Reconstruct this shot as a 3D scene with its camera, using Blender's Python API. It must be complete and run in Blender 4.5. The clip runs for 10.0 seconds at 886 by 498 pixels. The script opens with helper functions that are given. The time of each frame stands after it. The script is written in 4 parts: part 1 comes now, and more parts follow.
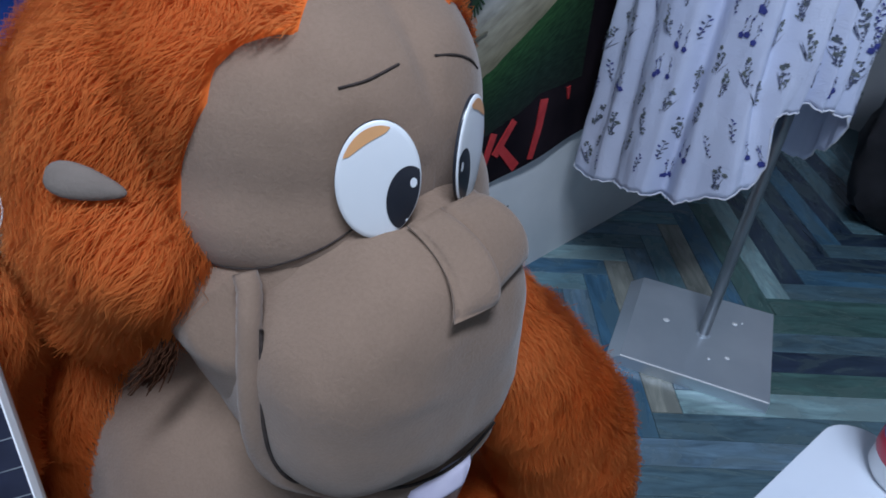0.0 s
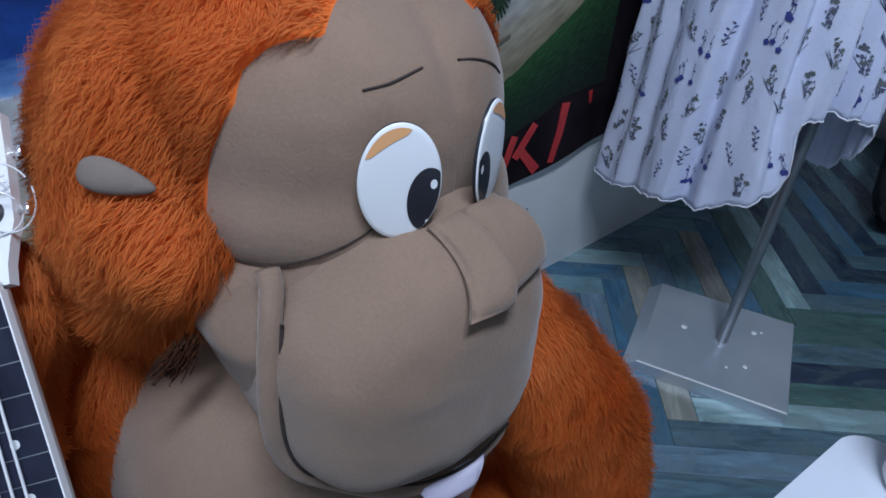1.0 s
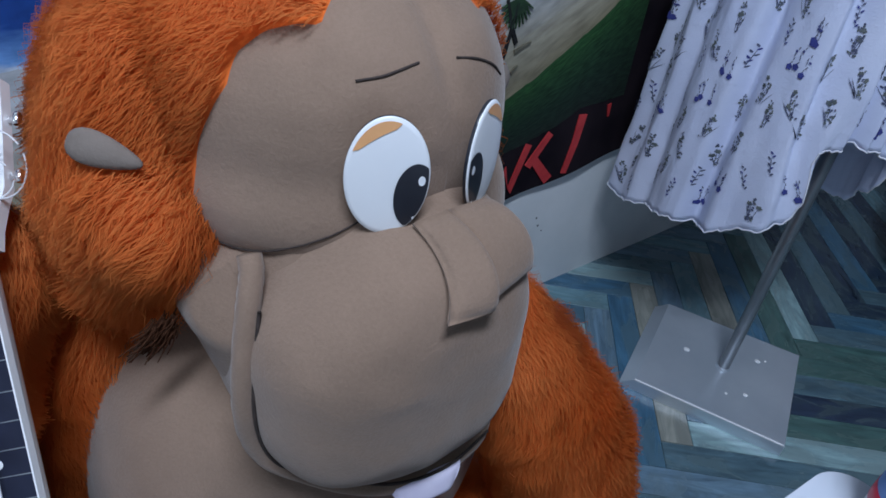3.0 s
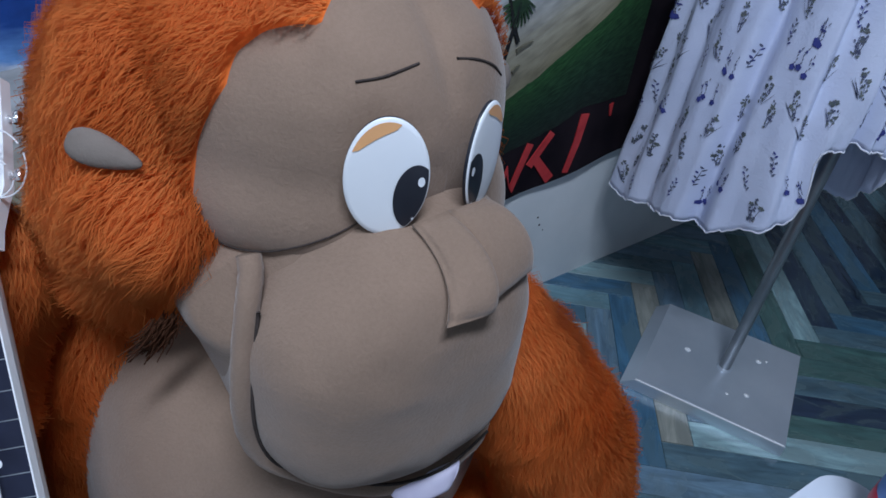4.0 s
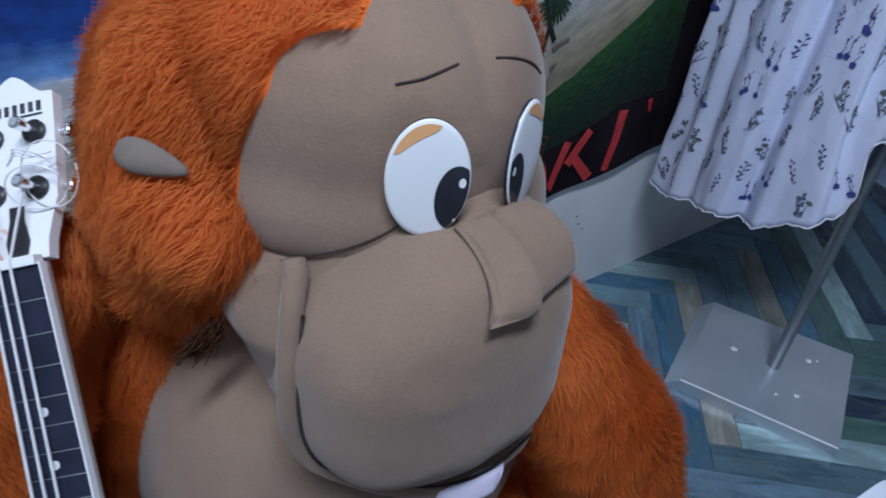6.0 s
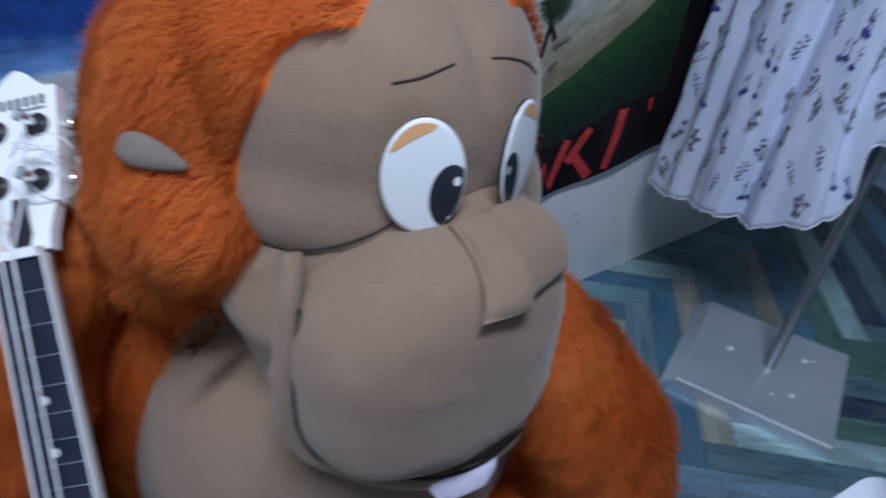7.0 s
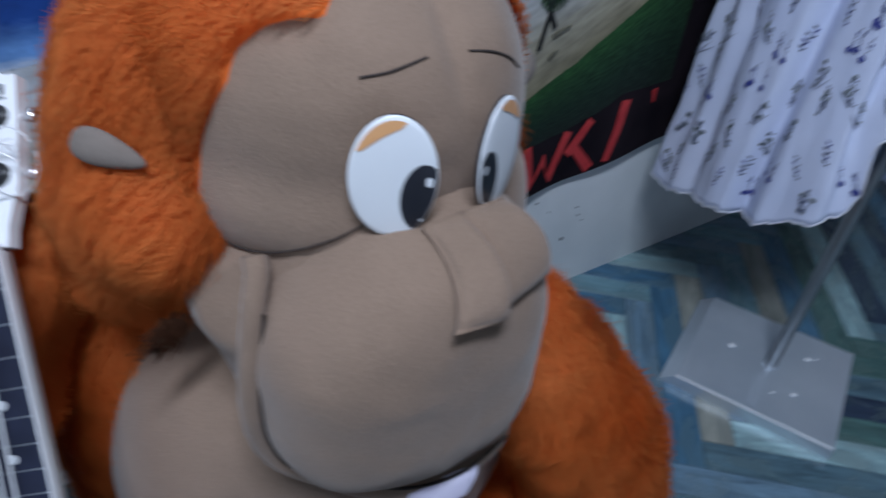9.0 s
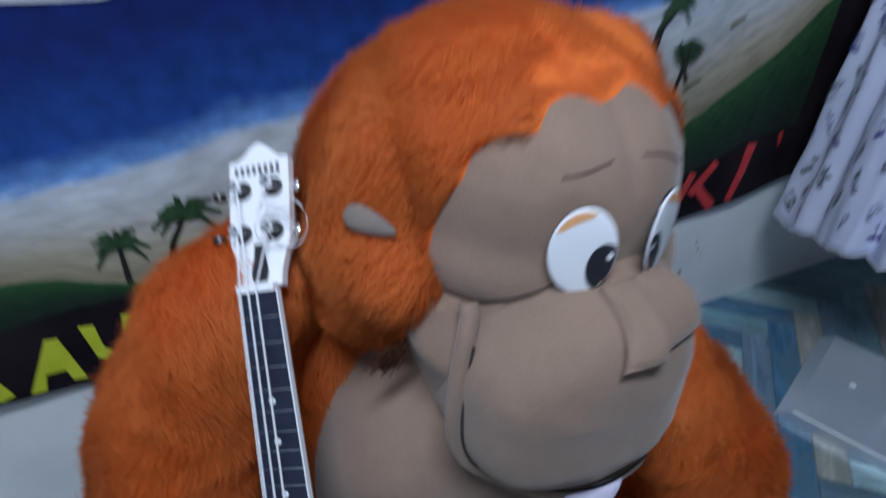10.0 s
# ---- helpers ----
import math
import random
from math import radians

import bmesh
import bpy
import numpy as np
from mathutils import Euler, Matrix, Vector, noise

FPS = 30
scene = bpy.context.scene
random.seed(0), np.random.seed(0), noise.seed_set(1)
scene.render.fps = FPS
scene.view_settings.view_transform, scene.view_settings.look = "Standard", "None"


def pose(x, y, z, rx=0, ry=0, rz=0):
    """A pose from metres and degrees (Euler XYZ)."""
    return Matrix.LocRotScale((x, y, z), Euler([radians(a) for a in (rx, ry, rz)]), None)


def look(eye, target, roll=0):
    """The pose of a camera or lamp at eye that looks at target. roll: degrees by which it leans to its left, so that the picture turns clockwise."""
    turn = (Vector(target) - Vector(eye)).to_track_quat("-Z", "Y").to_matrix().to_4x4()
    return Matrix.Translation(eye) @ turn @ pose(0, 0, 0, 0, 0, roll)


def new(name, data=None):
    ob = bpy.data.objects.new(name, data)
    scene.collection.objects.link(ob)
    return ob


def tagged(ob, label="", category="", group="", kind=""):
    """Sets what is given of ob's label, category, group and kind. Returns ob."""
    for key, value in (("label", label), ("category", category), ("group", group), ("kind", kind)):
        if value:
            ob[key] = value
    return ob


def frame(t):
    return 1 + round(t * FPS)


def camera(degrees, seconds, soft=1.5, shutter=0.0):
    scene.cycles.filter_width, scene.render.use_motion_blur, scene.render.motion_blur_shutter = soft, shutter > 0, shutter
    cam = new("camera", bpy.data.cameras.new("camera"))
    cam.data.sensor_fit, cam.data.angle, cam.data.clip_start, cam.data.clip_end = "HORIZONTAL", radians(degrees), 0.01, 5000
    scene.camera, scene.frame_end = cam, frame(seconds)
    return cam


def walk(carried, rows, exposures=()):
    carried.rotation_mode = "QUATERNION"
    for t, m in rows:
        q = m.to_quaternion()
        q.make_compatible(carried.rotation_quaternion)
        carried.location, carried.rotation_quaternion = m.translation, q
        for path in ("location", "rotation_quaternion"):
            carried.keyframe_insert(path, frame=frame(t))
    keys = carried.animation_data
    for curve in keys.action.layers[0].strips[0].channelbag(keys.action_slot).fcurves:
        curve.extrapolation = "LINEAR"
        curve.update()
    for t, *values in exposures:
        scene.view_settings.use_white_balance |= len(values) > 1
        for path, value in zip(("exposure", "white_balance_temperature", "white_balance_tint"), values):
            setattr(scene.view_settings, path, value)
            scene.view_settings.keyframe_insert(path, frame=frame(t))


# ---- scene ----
cam = camera(68.0, 10.0, soft=1.6, shutter=1.0)
PATH = [
    (0, (0.0852, 0.0481, 0.8437), (0.8287, 0.8002, 0.0878), 3.8),
    (0.5, (0.0878, 0.0488, 0.8411), (0.8112, 0.8157, 0.0806), 3.9),
    (1, (0.0819, 0.0449, 0.8469), (0.7989, 0.8216, 0.0910), 4.0),
    (1.5, (0.0871, 0.0396, 0.8457), (0.8106, 0.8248, 0.1047), 5.6),
    (2, (0.0891, 0.0416, 0.8437), (0.7937, 0.8352, 0.0929), 6.6),
    (2.5, (0.0923, 0.0377, 0.8430), (0.7930, 0.8391, 0.0969), 6.8),
    (2.7, (0.0949, 0.0364, 0.8430), (0.7950, 0.8359, 0.0943), 7.2),
    (4, (0.0988, 0.0370, 0.8443), (0.7917, 0.8366, 0.0884), 7.6),
    (4.5, (0.1001, 0.0364, 0.8437), (0.7963, 0.8437, 0.1001), 7.1),
    (5, (0.1014, 0.0364, 0.8424), (0.7865, 0.8496, 0.0936), 6.7),
    (5.5, (0.1008, 0.0403, 0.8405), (0.7657, 0.8671, 0.0891), 5.7),
    (6.8, (0.0923, 0.0351, 0.8489), (0.6935, 0.8925, 0.0786), 3.2),
    (7, (0.0975, 0.0338, 0.8476), (0.7274, 0.8730, 0.0806), 5.1),
    (7.5, (0.1086, 0.0390, 0.8417), (0.7800, 0.8587, 0.0884), 8.1),
    (8, (0.1150, 0.0370, 0.8398), (0.7976, 0.8437, 0.0819), 9.3),
    (8.5, (0.1261, 0.0345, 0.8398), (0.7885, 0.8560, 0.0806), 7.9),
    (9, (0.1248, 0.0416, 0.8443), (0.7358, 0.8756, 0.0559), 5.3),
    (9.3, (0.1073, 0.0592, 0.8599), (0.6299, 0.9211, 0.0390), 1.4),
    (9.5, (0.0845, 0.0683, 0.8723), (0.5831, 0.9328, 0.0390), 1.6),
    (9.7, (0.0585, 0.0631, 0.8860), (0.5070, 0.9484, 0.0461), 1.4),
    (10, (0.0364, 0.0123, 0.9302), (0.4869, 0.9497, 0.1502), 1.3),
]
EXPOSURES = [(0.0, 0.0), (10.0, 0.0)]
walk(cam, [(t, look(eye, target, roll)) for t, eye, target, roll in PATH], EXPOSURES)

S = 0.65  # metres per unit of the plan

# ---- world and light ----
world = bpy.data.worlds.new("world")
scene.world = world
world.use_nodes = True
world.node_tree.nodes["Background"].inputs[0].default_value = (0.6, 0.75, 1.0, 1)
world.node_tree.nodes["Background"].inputs[1].default_value = 0.02


def area_lamp(name, at, target, sx, sy, watts, colour):
    d = bpy.data.lights.new(name, "AREA")
    d.shape, d.size, d.size_y, d.energy, d.color = "RECTANGLE", sx, sy, watts, colour
    ob = new(name, d)
    ob.matrix_world = look(at, target)
    return ob


area_lamp("ceiling_lamp_light", (-0.14, -0.33, 2.30), (-0.14, -0.33, 0), 0.8, 0.25, 43, (0.68, 0.79, 1.0))


# ---- materials ----
def material(name, rough=0.6, metal=0.0, spec=0.5):
    m = bpy.data.materials.new(name)
    m.use_nodes = True
    nt = m.node_tree
    b = nt.nodes["Principled BSDF"]
    b.inputs["Roughness"].default_value = rough
    b.inputs["Metallic"].default_value = metal
    b.inputs["Specular IOR Level"].default_value = spec
    return m, nt, b


def node(nt, kind, **kw):
    n = nt.nodes.new(kind)
    for k, v in kw.items():
        n.inputs[k].default_value = v
    return n


def ramp(nt, fac, stops, constant=False):
    r = nt.nodes.new("ShaderNodeValToRGB")
    if constant:
        r.color_ramp.interpolation = "CONSTANT"
    e = r.color_ramp.elements
    e[0].position, e[0].color = stops[0][0], (*stops[0][1], 1)
    e[1].position, e[1].color = stops[-1][0], (*stops[-1][1], 1)
    for p, c in stops[1:-1]:
        x = e.new(p)
        x.color = (*c, 1)
    nt.links.new(fac, r.inputs[0])
    return r.outputs[0]


def mix(nt, fac, a, b, mode="MIX"):
    m = nt.nodes.new("ShaderNodeMix")
    m.data_type, m.blend_type = "RGBA", mode
    for sock, val in ((0, fac), (6, a), (7, b)):
        if isinstance(val, (int, float)):
            m.inputs[sock].default_value = val
        elif isinstance(val, tuple):
            m.inputs[sock].default_value = (*val, 1)
        else:
            nt.links.new(val, m.inputs[sock])
    return m.outputs[2]


def bump(nt, b, height, strength, distance):
    n = node(nt, "ShaderNodeBump", Strength=strength, Distance=distance)
    nt.links.new(height, n.inputs["Height"])
    nt.links.new(n.outputs[0], b.inputs["Normal"])


def coords(nt, which="Object", scale=(1, 1, 1)):
    t = nt.nodes.new("ShaderNodeTexCoord")
    m = node(nt, "ShaderNodeMapping", Scale=scale)
    nt.links.new(t.outputs[which], m.inputs[0])
    return m.outputs[0]


def noise_tex(nt, vec, scale, detail=3, rough=0.5):
    n = node(nt, "ShaderNodeTexNoise", Scale=scale, Detail=detail, Roughness=rough)
    nt.links.new(vec, n.inputs["Vector"])
    return n.outputs[0]


def mottled(name, c1, c2, scale, rough=0.6, metal=0.0, fine=0, fine_bump=0.0, spec=0.5, which="Object"):
    m, nt, b = material(name, rough, metal, spec)
    v = coords(nt, which)
    f = noise_tex(nt, v, scale, 5)
    nt.links.new(ramp(nt, f, [(0.3, c1), (0.7, c2)]), b.inputs["Base Color"])
    if fine:
        bump(nt, b, noise_tex(nt, v, fine, 4, 0.6), fine_bump, 0.002)
    return m


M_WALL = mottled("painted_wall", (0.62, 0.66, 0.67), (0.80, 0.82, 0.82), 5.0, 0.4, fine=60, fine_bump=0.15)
# grey of the unseen walls, set by how much fill light they bounce
M_WALL_FAR = mottled("grey_bounce_wall", (0.26, 0.27, 0.29), (0.34, 0.36, 0.38), 3.0, 0.7, fine=60, fine_bump=0.15)
M_CEIL = mottled("ceiling_paint", (0.60, 0.62, 0.64), (0.70, 0.71, 0.72), 3.0, 0.8)
M_WHITE = mottled("white_gloss_plastic", (0.74, 0.76, 0.78), (0.82, 0.83, 0.84), 6, 0.3)
M_TABLE = mottled("white_table_plastic", (0.42, 0.46, 0.53), (0.50, 0.54, 0.60), 6, 0.35)
M_BLACK = mottled("black_plastic", (0.012, 0.012, 0.014), (0.02, 0.02, 0.022), 30, 0.35)
M_CHROME = mottled("chrome", (0.75, 0.76, 0.78), (0.85, 0.86, 0.87), 20, 0.18, 1.0)
M_INK = mottled("printed_ink", (0.02, 0.02, 0.025), (0.05, 0.05, 0.055), 200, 0.6)
M_LINE = mottled("dark_thread_and_crease_shade", (0.02, 0.014, 0.012), (0.05, 0.035, 0.03), 300, 0.9)


def plush_tan():
    m, nt, b = material("tan_velour", 0.95, 0, 0.15)
    v = coords(nt)
    big = noise_tex(nt, v, 9, 3)
    fine = noise_tex(nt, v, 420, 2, 0.7)
    col = ramp(nt, big, [(0.3, (0.192, 0.130, 0.092)), (0.7, (0.268, 0.182, 0.131))])
    col = mix(nt, 0.14, col, ramp(nt, fine, [(0.3, (0.15, 0.11, 0.085)), (0.7, (0.30, 0.225, 0.18))]))
    nt.links.new(col, b.inputs["Base Color"])
    b.inputs["Sheen Weight"].default_value = 0.25
    b.inputs["Sheen Roughness"].default_value = 0.5
    h = nt.nodes.new("ShaderNodeMath")
    h.operation = "MULTIPLY_ADD"
    nt.links.new(noise_tex(nt, v, 22, 2), h.inputs[0])
    h.inputs[1].default_value = 5.0
    nt.links.new(fine, h.inputs[2])
    bump(nt, b, h.outputs[0], 0.34, 0.0014)
    return m


def fur(name, c1, c2, c3, rough=0.75):
    m, nt, b = material(name, rough, 0, 0.25)
    g = nt.nodes.new("ShaderNodeNewGeometry")
    col = ramp(nt, g.outputs["Random Per Island"], [(0.0, c1), (0.5, c2), (1.0, c3)])
    big = noise_tex(nt, coords(nt), 7, 3)
    col = mix(nt, 0.72, col, ramp(nt, big, [(0.32, c1), (0.68, c3)]))
    nt.links.new(col, b.inputs["Base Color"])
    thin = nt.nodes.new("ShaderNodeBsdfTranslucent")
    nt.links.new(col, thin.inputs[0])
    both = nt.nodes.new("ShaderNodeMixShader")
    both.inputs[0].default_value = 0.54
    nt.links.new(b.outputs[0], both.inputs[1])
    nt.links.new(thin.outputs[0], both.inputs[2])
    nt.links.new(both.outputs[0], nt.nodes["Material Output"].inputs[0])
    return m


M_PLUSH = plush_tan()
M_FUR = fur("orange_fur", (0.68, 0.150, 0.022), (0.76, 0.200, 0.036), (0.82, 0.300, 0.085))
M_FUR_ROOT = mottled("fur_backing", (0.58, 0.115, 0.014), (0.70, 0.150, 0.020), 18, 0.95)
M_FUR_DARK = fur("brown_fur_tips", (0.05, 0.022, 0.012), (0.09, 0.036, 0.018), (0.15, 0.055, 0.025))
M_EYE = mottled("eye_white_gloss", (0.80, 0.83, 0.86), (0.84, 0.86, 0.88), 8, 0.25)
M_PUPIL = mottled("eye_black", (0.012, 0.013, 0.02), (0.02, 0.022, 0.03), 60, 0.3)
M_LID = mottled("eye_orange_print", (0.74, 0.33, 0.12), (0.82, 0.44, 0.20), 25, 0.4)
M_TONGUE = mottled("lilac_white_felt", (0.58, 0.54, 0.70), (0.70, 0.67, 0.80), 30, 0.9)
M_EAR = mottled("grey_felt", (0.155, 0.125, 0.105), (0.21, 0.175, 0.15), 30, 0.95, fine=300, fine_bump=0.2)


def plank_wood(tone):
    """Printed plank of one tone: streaky grain, knots and a soft sheen."""
    m, nt, b = material("printed_plank", 0.24, 0, 0.5)
    oi = nt.nodes.new("ShaderNodeObjectInfo")
    tc = nt.nodes.new("ShaderNodeTexCoord")
    k = nt.nodes.new("ShaderNodeMath")
    k.operation = "MULTIPLY"
    k.inputs[1].default_value = 80
    nt.links.new(oi.outputs["Random"], k.inputs[0])

    def stretched(sx, sy):
        sc = nt.nodes.new("ShaderNodeVectorMath")
        sc.operation = "MULTIPLY_ADD"
        sc.inputs[1].default_value = (sx, sy, 1)
        nt.links.new(tc.outputs["Object"], sc.inputs[0])
        nt.links.new(k.outputs[0], sc.inputs[2])
        return sc.outputs[0]

    grain = node(nt, "ShaderNodeTexNoise", Scale=1.6, Detail=6, Roughness=0.62, Distortion=1.6)
    nt.links.new(stretched(4.0, 26), grain.inputs["Vector"])
    smear = node(nt, "ShaderNodeTexNoise", Scale=1.0, Detail=4, Roughness=0.55, Distortion=2.2)
    nt.links.new(stretched(5.0, 15), smear.inputs["Vector"])
    dark = ramp(nt, grain.outputs[0], [(0.30, (0.45, 0.46, 0.47)), (0.50, (0.85, 0.85, 0.85)), (0.72, (1.25, 1.22, 1.18))])
    col = mix(nt, 1.0, tone, dark, "MULTIPLY")
    other = (0.55 * tone[0] + 0.035, 0.5 * tone[1] + 0.055, 0.5 * tone[2] + 0.05)
    col = mix(nt, ramp(nt, smear.outputs[0], [(0.44, (0, 0, 0)), (0.60, (0.85, 0.85, 0.85))]), col, other)
    nt.links.new(col, b.inputs["Base Color"])
    nt.links.new(ramp(nt, smear.outputs[0], [(0.3, (0.20, 0.20, 0.20)), (0.7, (0.32, 0.32, 0.32))]), b.inputs["Roughness"])
    bump(nt, b, grain.outputs[0], 0.06, 0.001)
    return m


M_PLANKS = [plank_wood(t) for t in ((0.145, 0.275, 0.325), (0.285, 0.445, 0.470), (0.062, 0.160, 0.255), (0.095, 0.172, 0.215), (0.075, 0.160, 0.150),
                                    (0.145, 0.240, 0.320), (0.030, 0.052, 0.090), (0.285, 0.300, 0.265))]
M_SCREED = mottled("floor_sheet", (0.03, 0.06, 0.075), (0.07, 0.12, 0.13), 4, 0.4)


def brushed():
    m, nt, b = material("brushed_steel", 0.40, 0.68)
    v = coords(nt, "Object", (1, 1, 1))
    f = noise_tex(nt, v, 6, 5)
    nt.links.new(ramp(nt, f, [(0.3, (0.54, 0.61, 0.68)), (0.7, (0.72, 0.78, 0.84))]), b.inputs["Base Color"])
    r = noise_tex(nt, v, 40, 4)
    nt.links.new(ramp(nt, r, [(0.2, (0.26, 0.26, 0.26)), (0.8, (0.44, 0.44, 0.44))]), b.inputs["Roughness"])
    return m


M_STEEL = brushed()
M_POLE = mottled("dull_steel", (0.26, 0.28, 0.30), (0.38, 0.40, 0.42), 14, 0.36, 0.85)


def cotton():
    m, nt, b = material("white_cotton", 0.9, 0, 0.2)
    tc = nt.nodes.new("ShaderNodeTexCoord")
    uv = tc.outputs["UV"]
    nt.links.new(ramp(nt, noise_tex(nt, uv, 5, 3), [(0.3, (0.58, 0.64, 0.83)), (0.7, (0.68, 0.73, 0.89))]), b.inputs["Base Color"])
    crease = noise_tex(nt, uv, 24, 3)
    h = nt.nodes.new("ShaderNodeMath")
    h.operation = "MULTIPLY_ADD"
    nt.links.new(crease, h.inputs[0])
    h.inputs[1].default_value = 3.0
    nt.links.new(noise_tex(nt, uv, 320, 2), h.inputs[2])
    bump(nt, b, h.outputs[0], 0.35, 0.0015)
    b.inputs["Sheen Weight"].default_value = 0.1
    return m


M_COTTON = cotton()
M_NAVY = mottled("navy_print", (0.030, 0.040, 0.20), (0.055, 0.070, 0.30), 90, 0.9)
M_SLATE = mottled("slate_print", (0.06, 0.07, 0.14), (0.13, 0.15, 0.23), 90, 0.9)
M_OLIVE = mottled("olive_print", (0.08, 0.10, 0.11), (0.17, 0.19, 0.18), 90, 0.9)
M_HEM = mottled("white_hem_stitch", (0.70, 0.71, 0.78), (0.80, 0.81, 0.86), 60, 0.9)


def painted_cloth(name, stops, grain=(0.75, 1.25), scale=14.0, rough=0.75, amp=0.22):
    """Paint that runs through the stops by the height above the floor."""
    m, nt, b = material(name, rough, 0, 0.25)
    tc = nt.nodes.new("ShaderNodeTexCoord")
    sx = nt.nodes.new("ShaderNodeSeparateXYZ")
    nt.links.new(tc.outputs["UV"], sx.inputs[0])
    brush = noise_tex(nt, coords(nt, "UV", (1.0, 3.5, 1)), scale, 5, 0.6)
    a = nt.nodes.new("ShaderNodeMath")
    a.operation = "MULTIPLY_ADD"
    nt.links.new(brush, a.inputs[0])
    a.inputs[1].default_value = amp
    nt.links.new(sx.outputs[1], a.inputs[2])
    col = ramp(nt, a.outputs[0], stops)
    patch = noise_tex(nt, coords(nt, "UV"), scale * 1.7, 4)
    g0, g1 = grain
    col = mix(nt, 1.0, col, ramp(nt, patch, [(0.3, (g0, g0, g0)), (0.7, (g1, g1, g1))]), "MULTIPLY")
    nt.links.new(col, b.inputs["Base Color"])
    bump(nt, b, noise_tex(nt, coords(nt, "UV"), 160, 2), 0.2, 0.001)
    return m


M_SEA = painted_cloth("sea_paint", [(0.030, (0.52, 0.60, 0.70)), (0.052, (0.13, 0.29, 0.60)), (0.105, (0.012, 0.058, 0.26)), (0.28, (0.0030, 0.015, 0.115)), (0.9, (0.0015, 0.008, 0.065))], amp=0.07)
M_SAND = painted_cloth("sand_paint", [(0.15, (0.25, 0.22, 0.14)), (0.45, (0.38, 0.35, 0.26)), (0.75, (0.46, 0.47, 0.46)), (1.05, (0.52, 0.56, 0.60))], scale=9)
M_GRASS = painted_cloth("grass_paint", [(0.10, (0.010, 0.018, 0.014)), (0.45, (0.010, 0.028, 0.016)), (0.85, (0.016, 0.055, 0.020)), (1.1, (0.022, 0.080, 0.024))], grain=(0.5, 1.5), scale=22)
M_BORDER = mottled("black_cloth", (0.008, 0.006, 0.009), (0.020, 0.014, 0.018), 12, 1.0, spec=0.08)
M_YELLOW = mottled("yellow_paint", (0.42, 0.50, 0.02), (0.55, 0.60, 0.04), 40, 0.6)
M_RED = mottled("red_paint", (0.42, 0.02, 0.025), (0.62, 0.05, 0.05), 40, 0.6)
M_PALM = mottled("palm_paint", (0.008, 0.030, 0.010), (0.03, 0.085, 0.03), 60, 0.7)
M_TRUNK = mottled("trunk_paint", (0.004, 0.004, 0.004), (0.012, 0.011, 0.009), 60, 0.7)
M_STROKE = mottled("sand_shadow_paint", (0.13, 0.12, 0.08), (0.22, 0.20, 0.14), 60, 0.7)
M_FOAM = mottled("foam_paint", (0.60, 0.66, 0.72), (0.75, 0.78, 0.82), 40, 0.7)
M_FRET = mottled("ebony_board", (0.008, 0.010, 0.024), (0.016, 0.020, 0.042), 50, 0.55, spec=0.3)
M_UKE = mottled("white_lacquer", (0.78, 0.80, 0.82), (0.84, 0.85, 0.86), 5, 0.18)
M_STRING = mottled("nylon_string", (0.62, 0.64, 0.66), (0.75, 0.76, 0.78), 80, 0.3)
M_LABEL = mottled("blue_label", (0.06, 0.20, 0.50), (0.10, 0.28, 0.60), 20, 0.35)
M_REDBAND = mottled("red_label_band", (0.45, 0.02, 0.05), (0.58, 0.04, 0.08), 30, 0.35)
M_DARKCLOTH = mottled("black_fabric", (0.010, 0.010, 0.013), (0.025, 0.024, 0.03), 20, 0.85, fine=120, fine_bump=0.3)
M_PINK = mottled("magenta_fabric", (0.42, 0.05, 0.28), (0.55, 0.10, 0.38), 20, 0.85)
M_LAMP, _nt, _b = material("lamp_diffuser", 0.5)
_b.inputs["Base Color"].default_value = (0.8, 0.85, 0.9, 1)
_b.inputs["Emission Color"].default_value = (0.8, 0.9, 1, 1)
_b.inputs["Emission Strength"].default_value = 4.0


# ---- building blocks: plan coordinates in, metres out ----
def thing(name, base, label, category, group="", kind=""):
    e = new(name)
    e.empty_display_size = 0.05
    e.location = Vector(base) * S
    return tagged(e, label, category, group, kind)


def finish(name, me, mats, parent=None, label="", smooth=True):
    for m in mats if isinstance(mats, (list, tuple)) else [mats]:
        me.materials.append(m)
    for p in me.polygons:
        p.use_smooth = smooth
    ob = new(name, me)
    if parent is not None:
        ob.parent = parent
    if label:
        ob["label"] = label
    return ob


def origin_of(ob):
    v = Vector((0, 0, 0))
    while ob is not None:
        v += ob.location
        ob = ob.parent
    return v


def part(name, bm, mats, parent=None, label="", smooth=True, bevel=0.0):
    """One mesh from a bmesh in plan units, as a part of parent or on its own."""
    if bevel:
        sharp = [e for e in bm.edges if len(e.link_faces) == 2 and e.calc_face_angle(0) > 0.6]
        bmesh.ops.bevel(bm, geom=sharp, offset=bevel, segments=2, affect="EDGES", profile=0.6)
    bmesh.ops.recalc_face_normals(bm, faces=bm.faces)
    me = bpy.data.meshes.new(name)
    bm.to_mesh(me)
    bm.free()
    me.transform(Matrix.Scale(S, 4))
    me.transform(Matrix.Translation(-origin_of(parent)))
    ob = finish(name, me, mats, parent, label, smooth)
    if smooth:
        me.set_sharp_from_angle(angle=radians(38))
    return ob


def box(bm, lo, hi, m=None):
    c = [(a + b) / 2 for a, b in zip(lo, hi)]
    d = [b - a for a, b in zip(lo, hi)]
    mm = Matrix.Translation(c) @ Matrix.Diagonal((*d, 1))
    bmesh.ops.create_cube(bm, size=1, matrix=(m @ mm) if m else mm)
    return bm


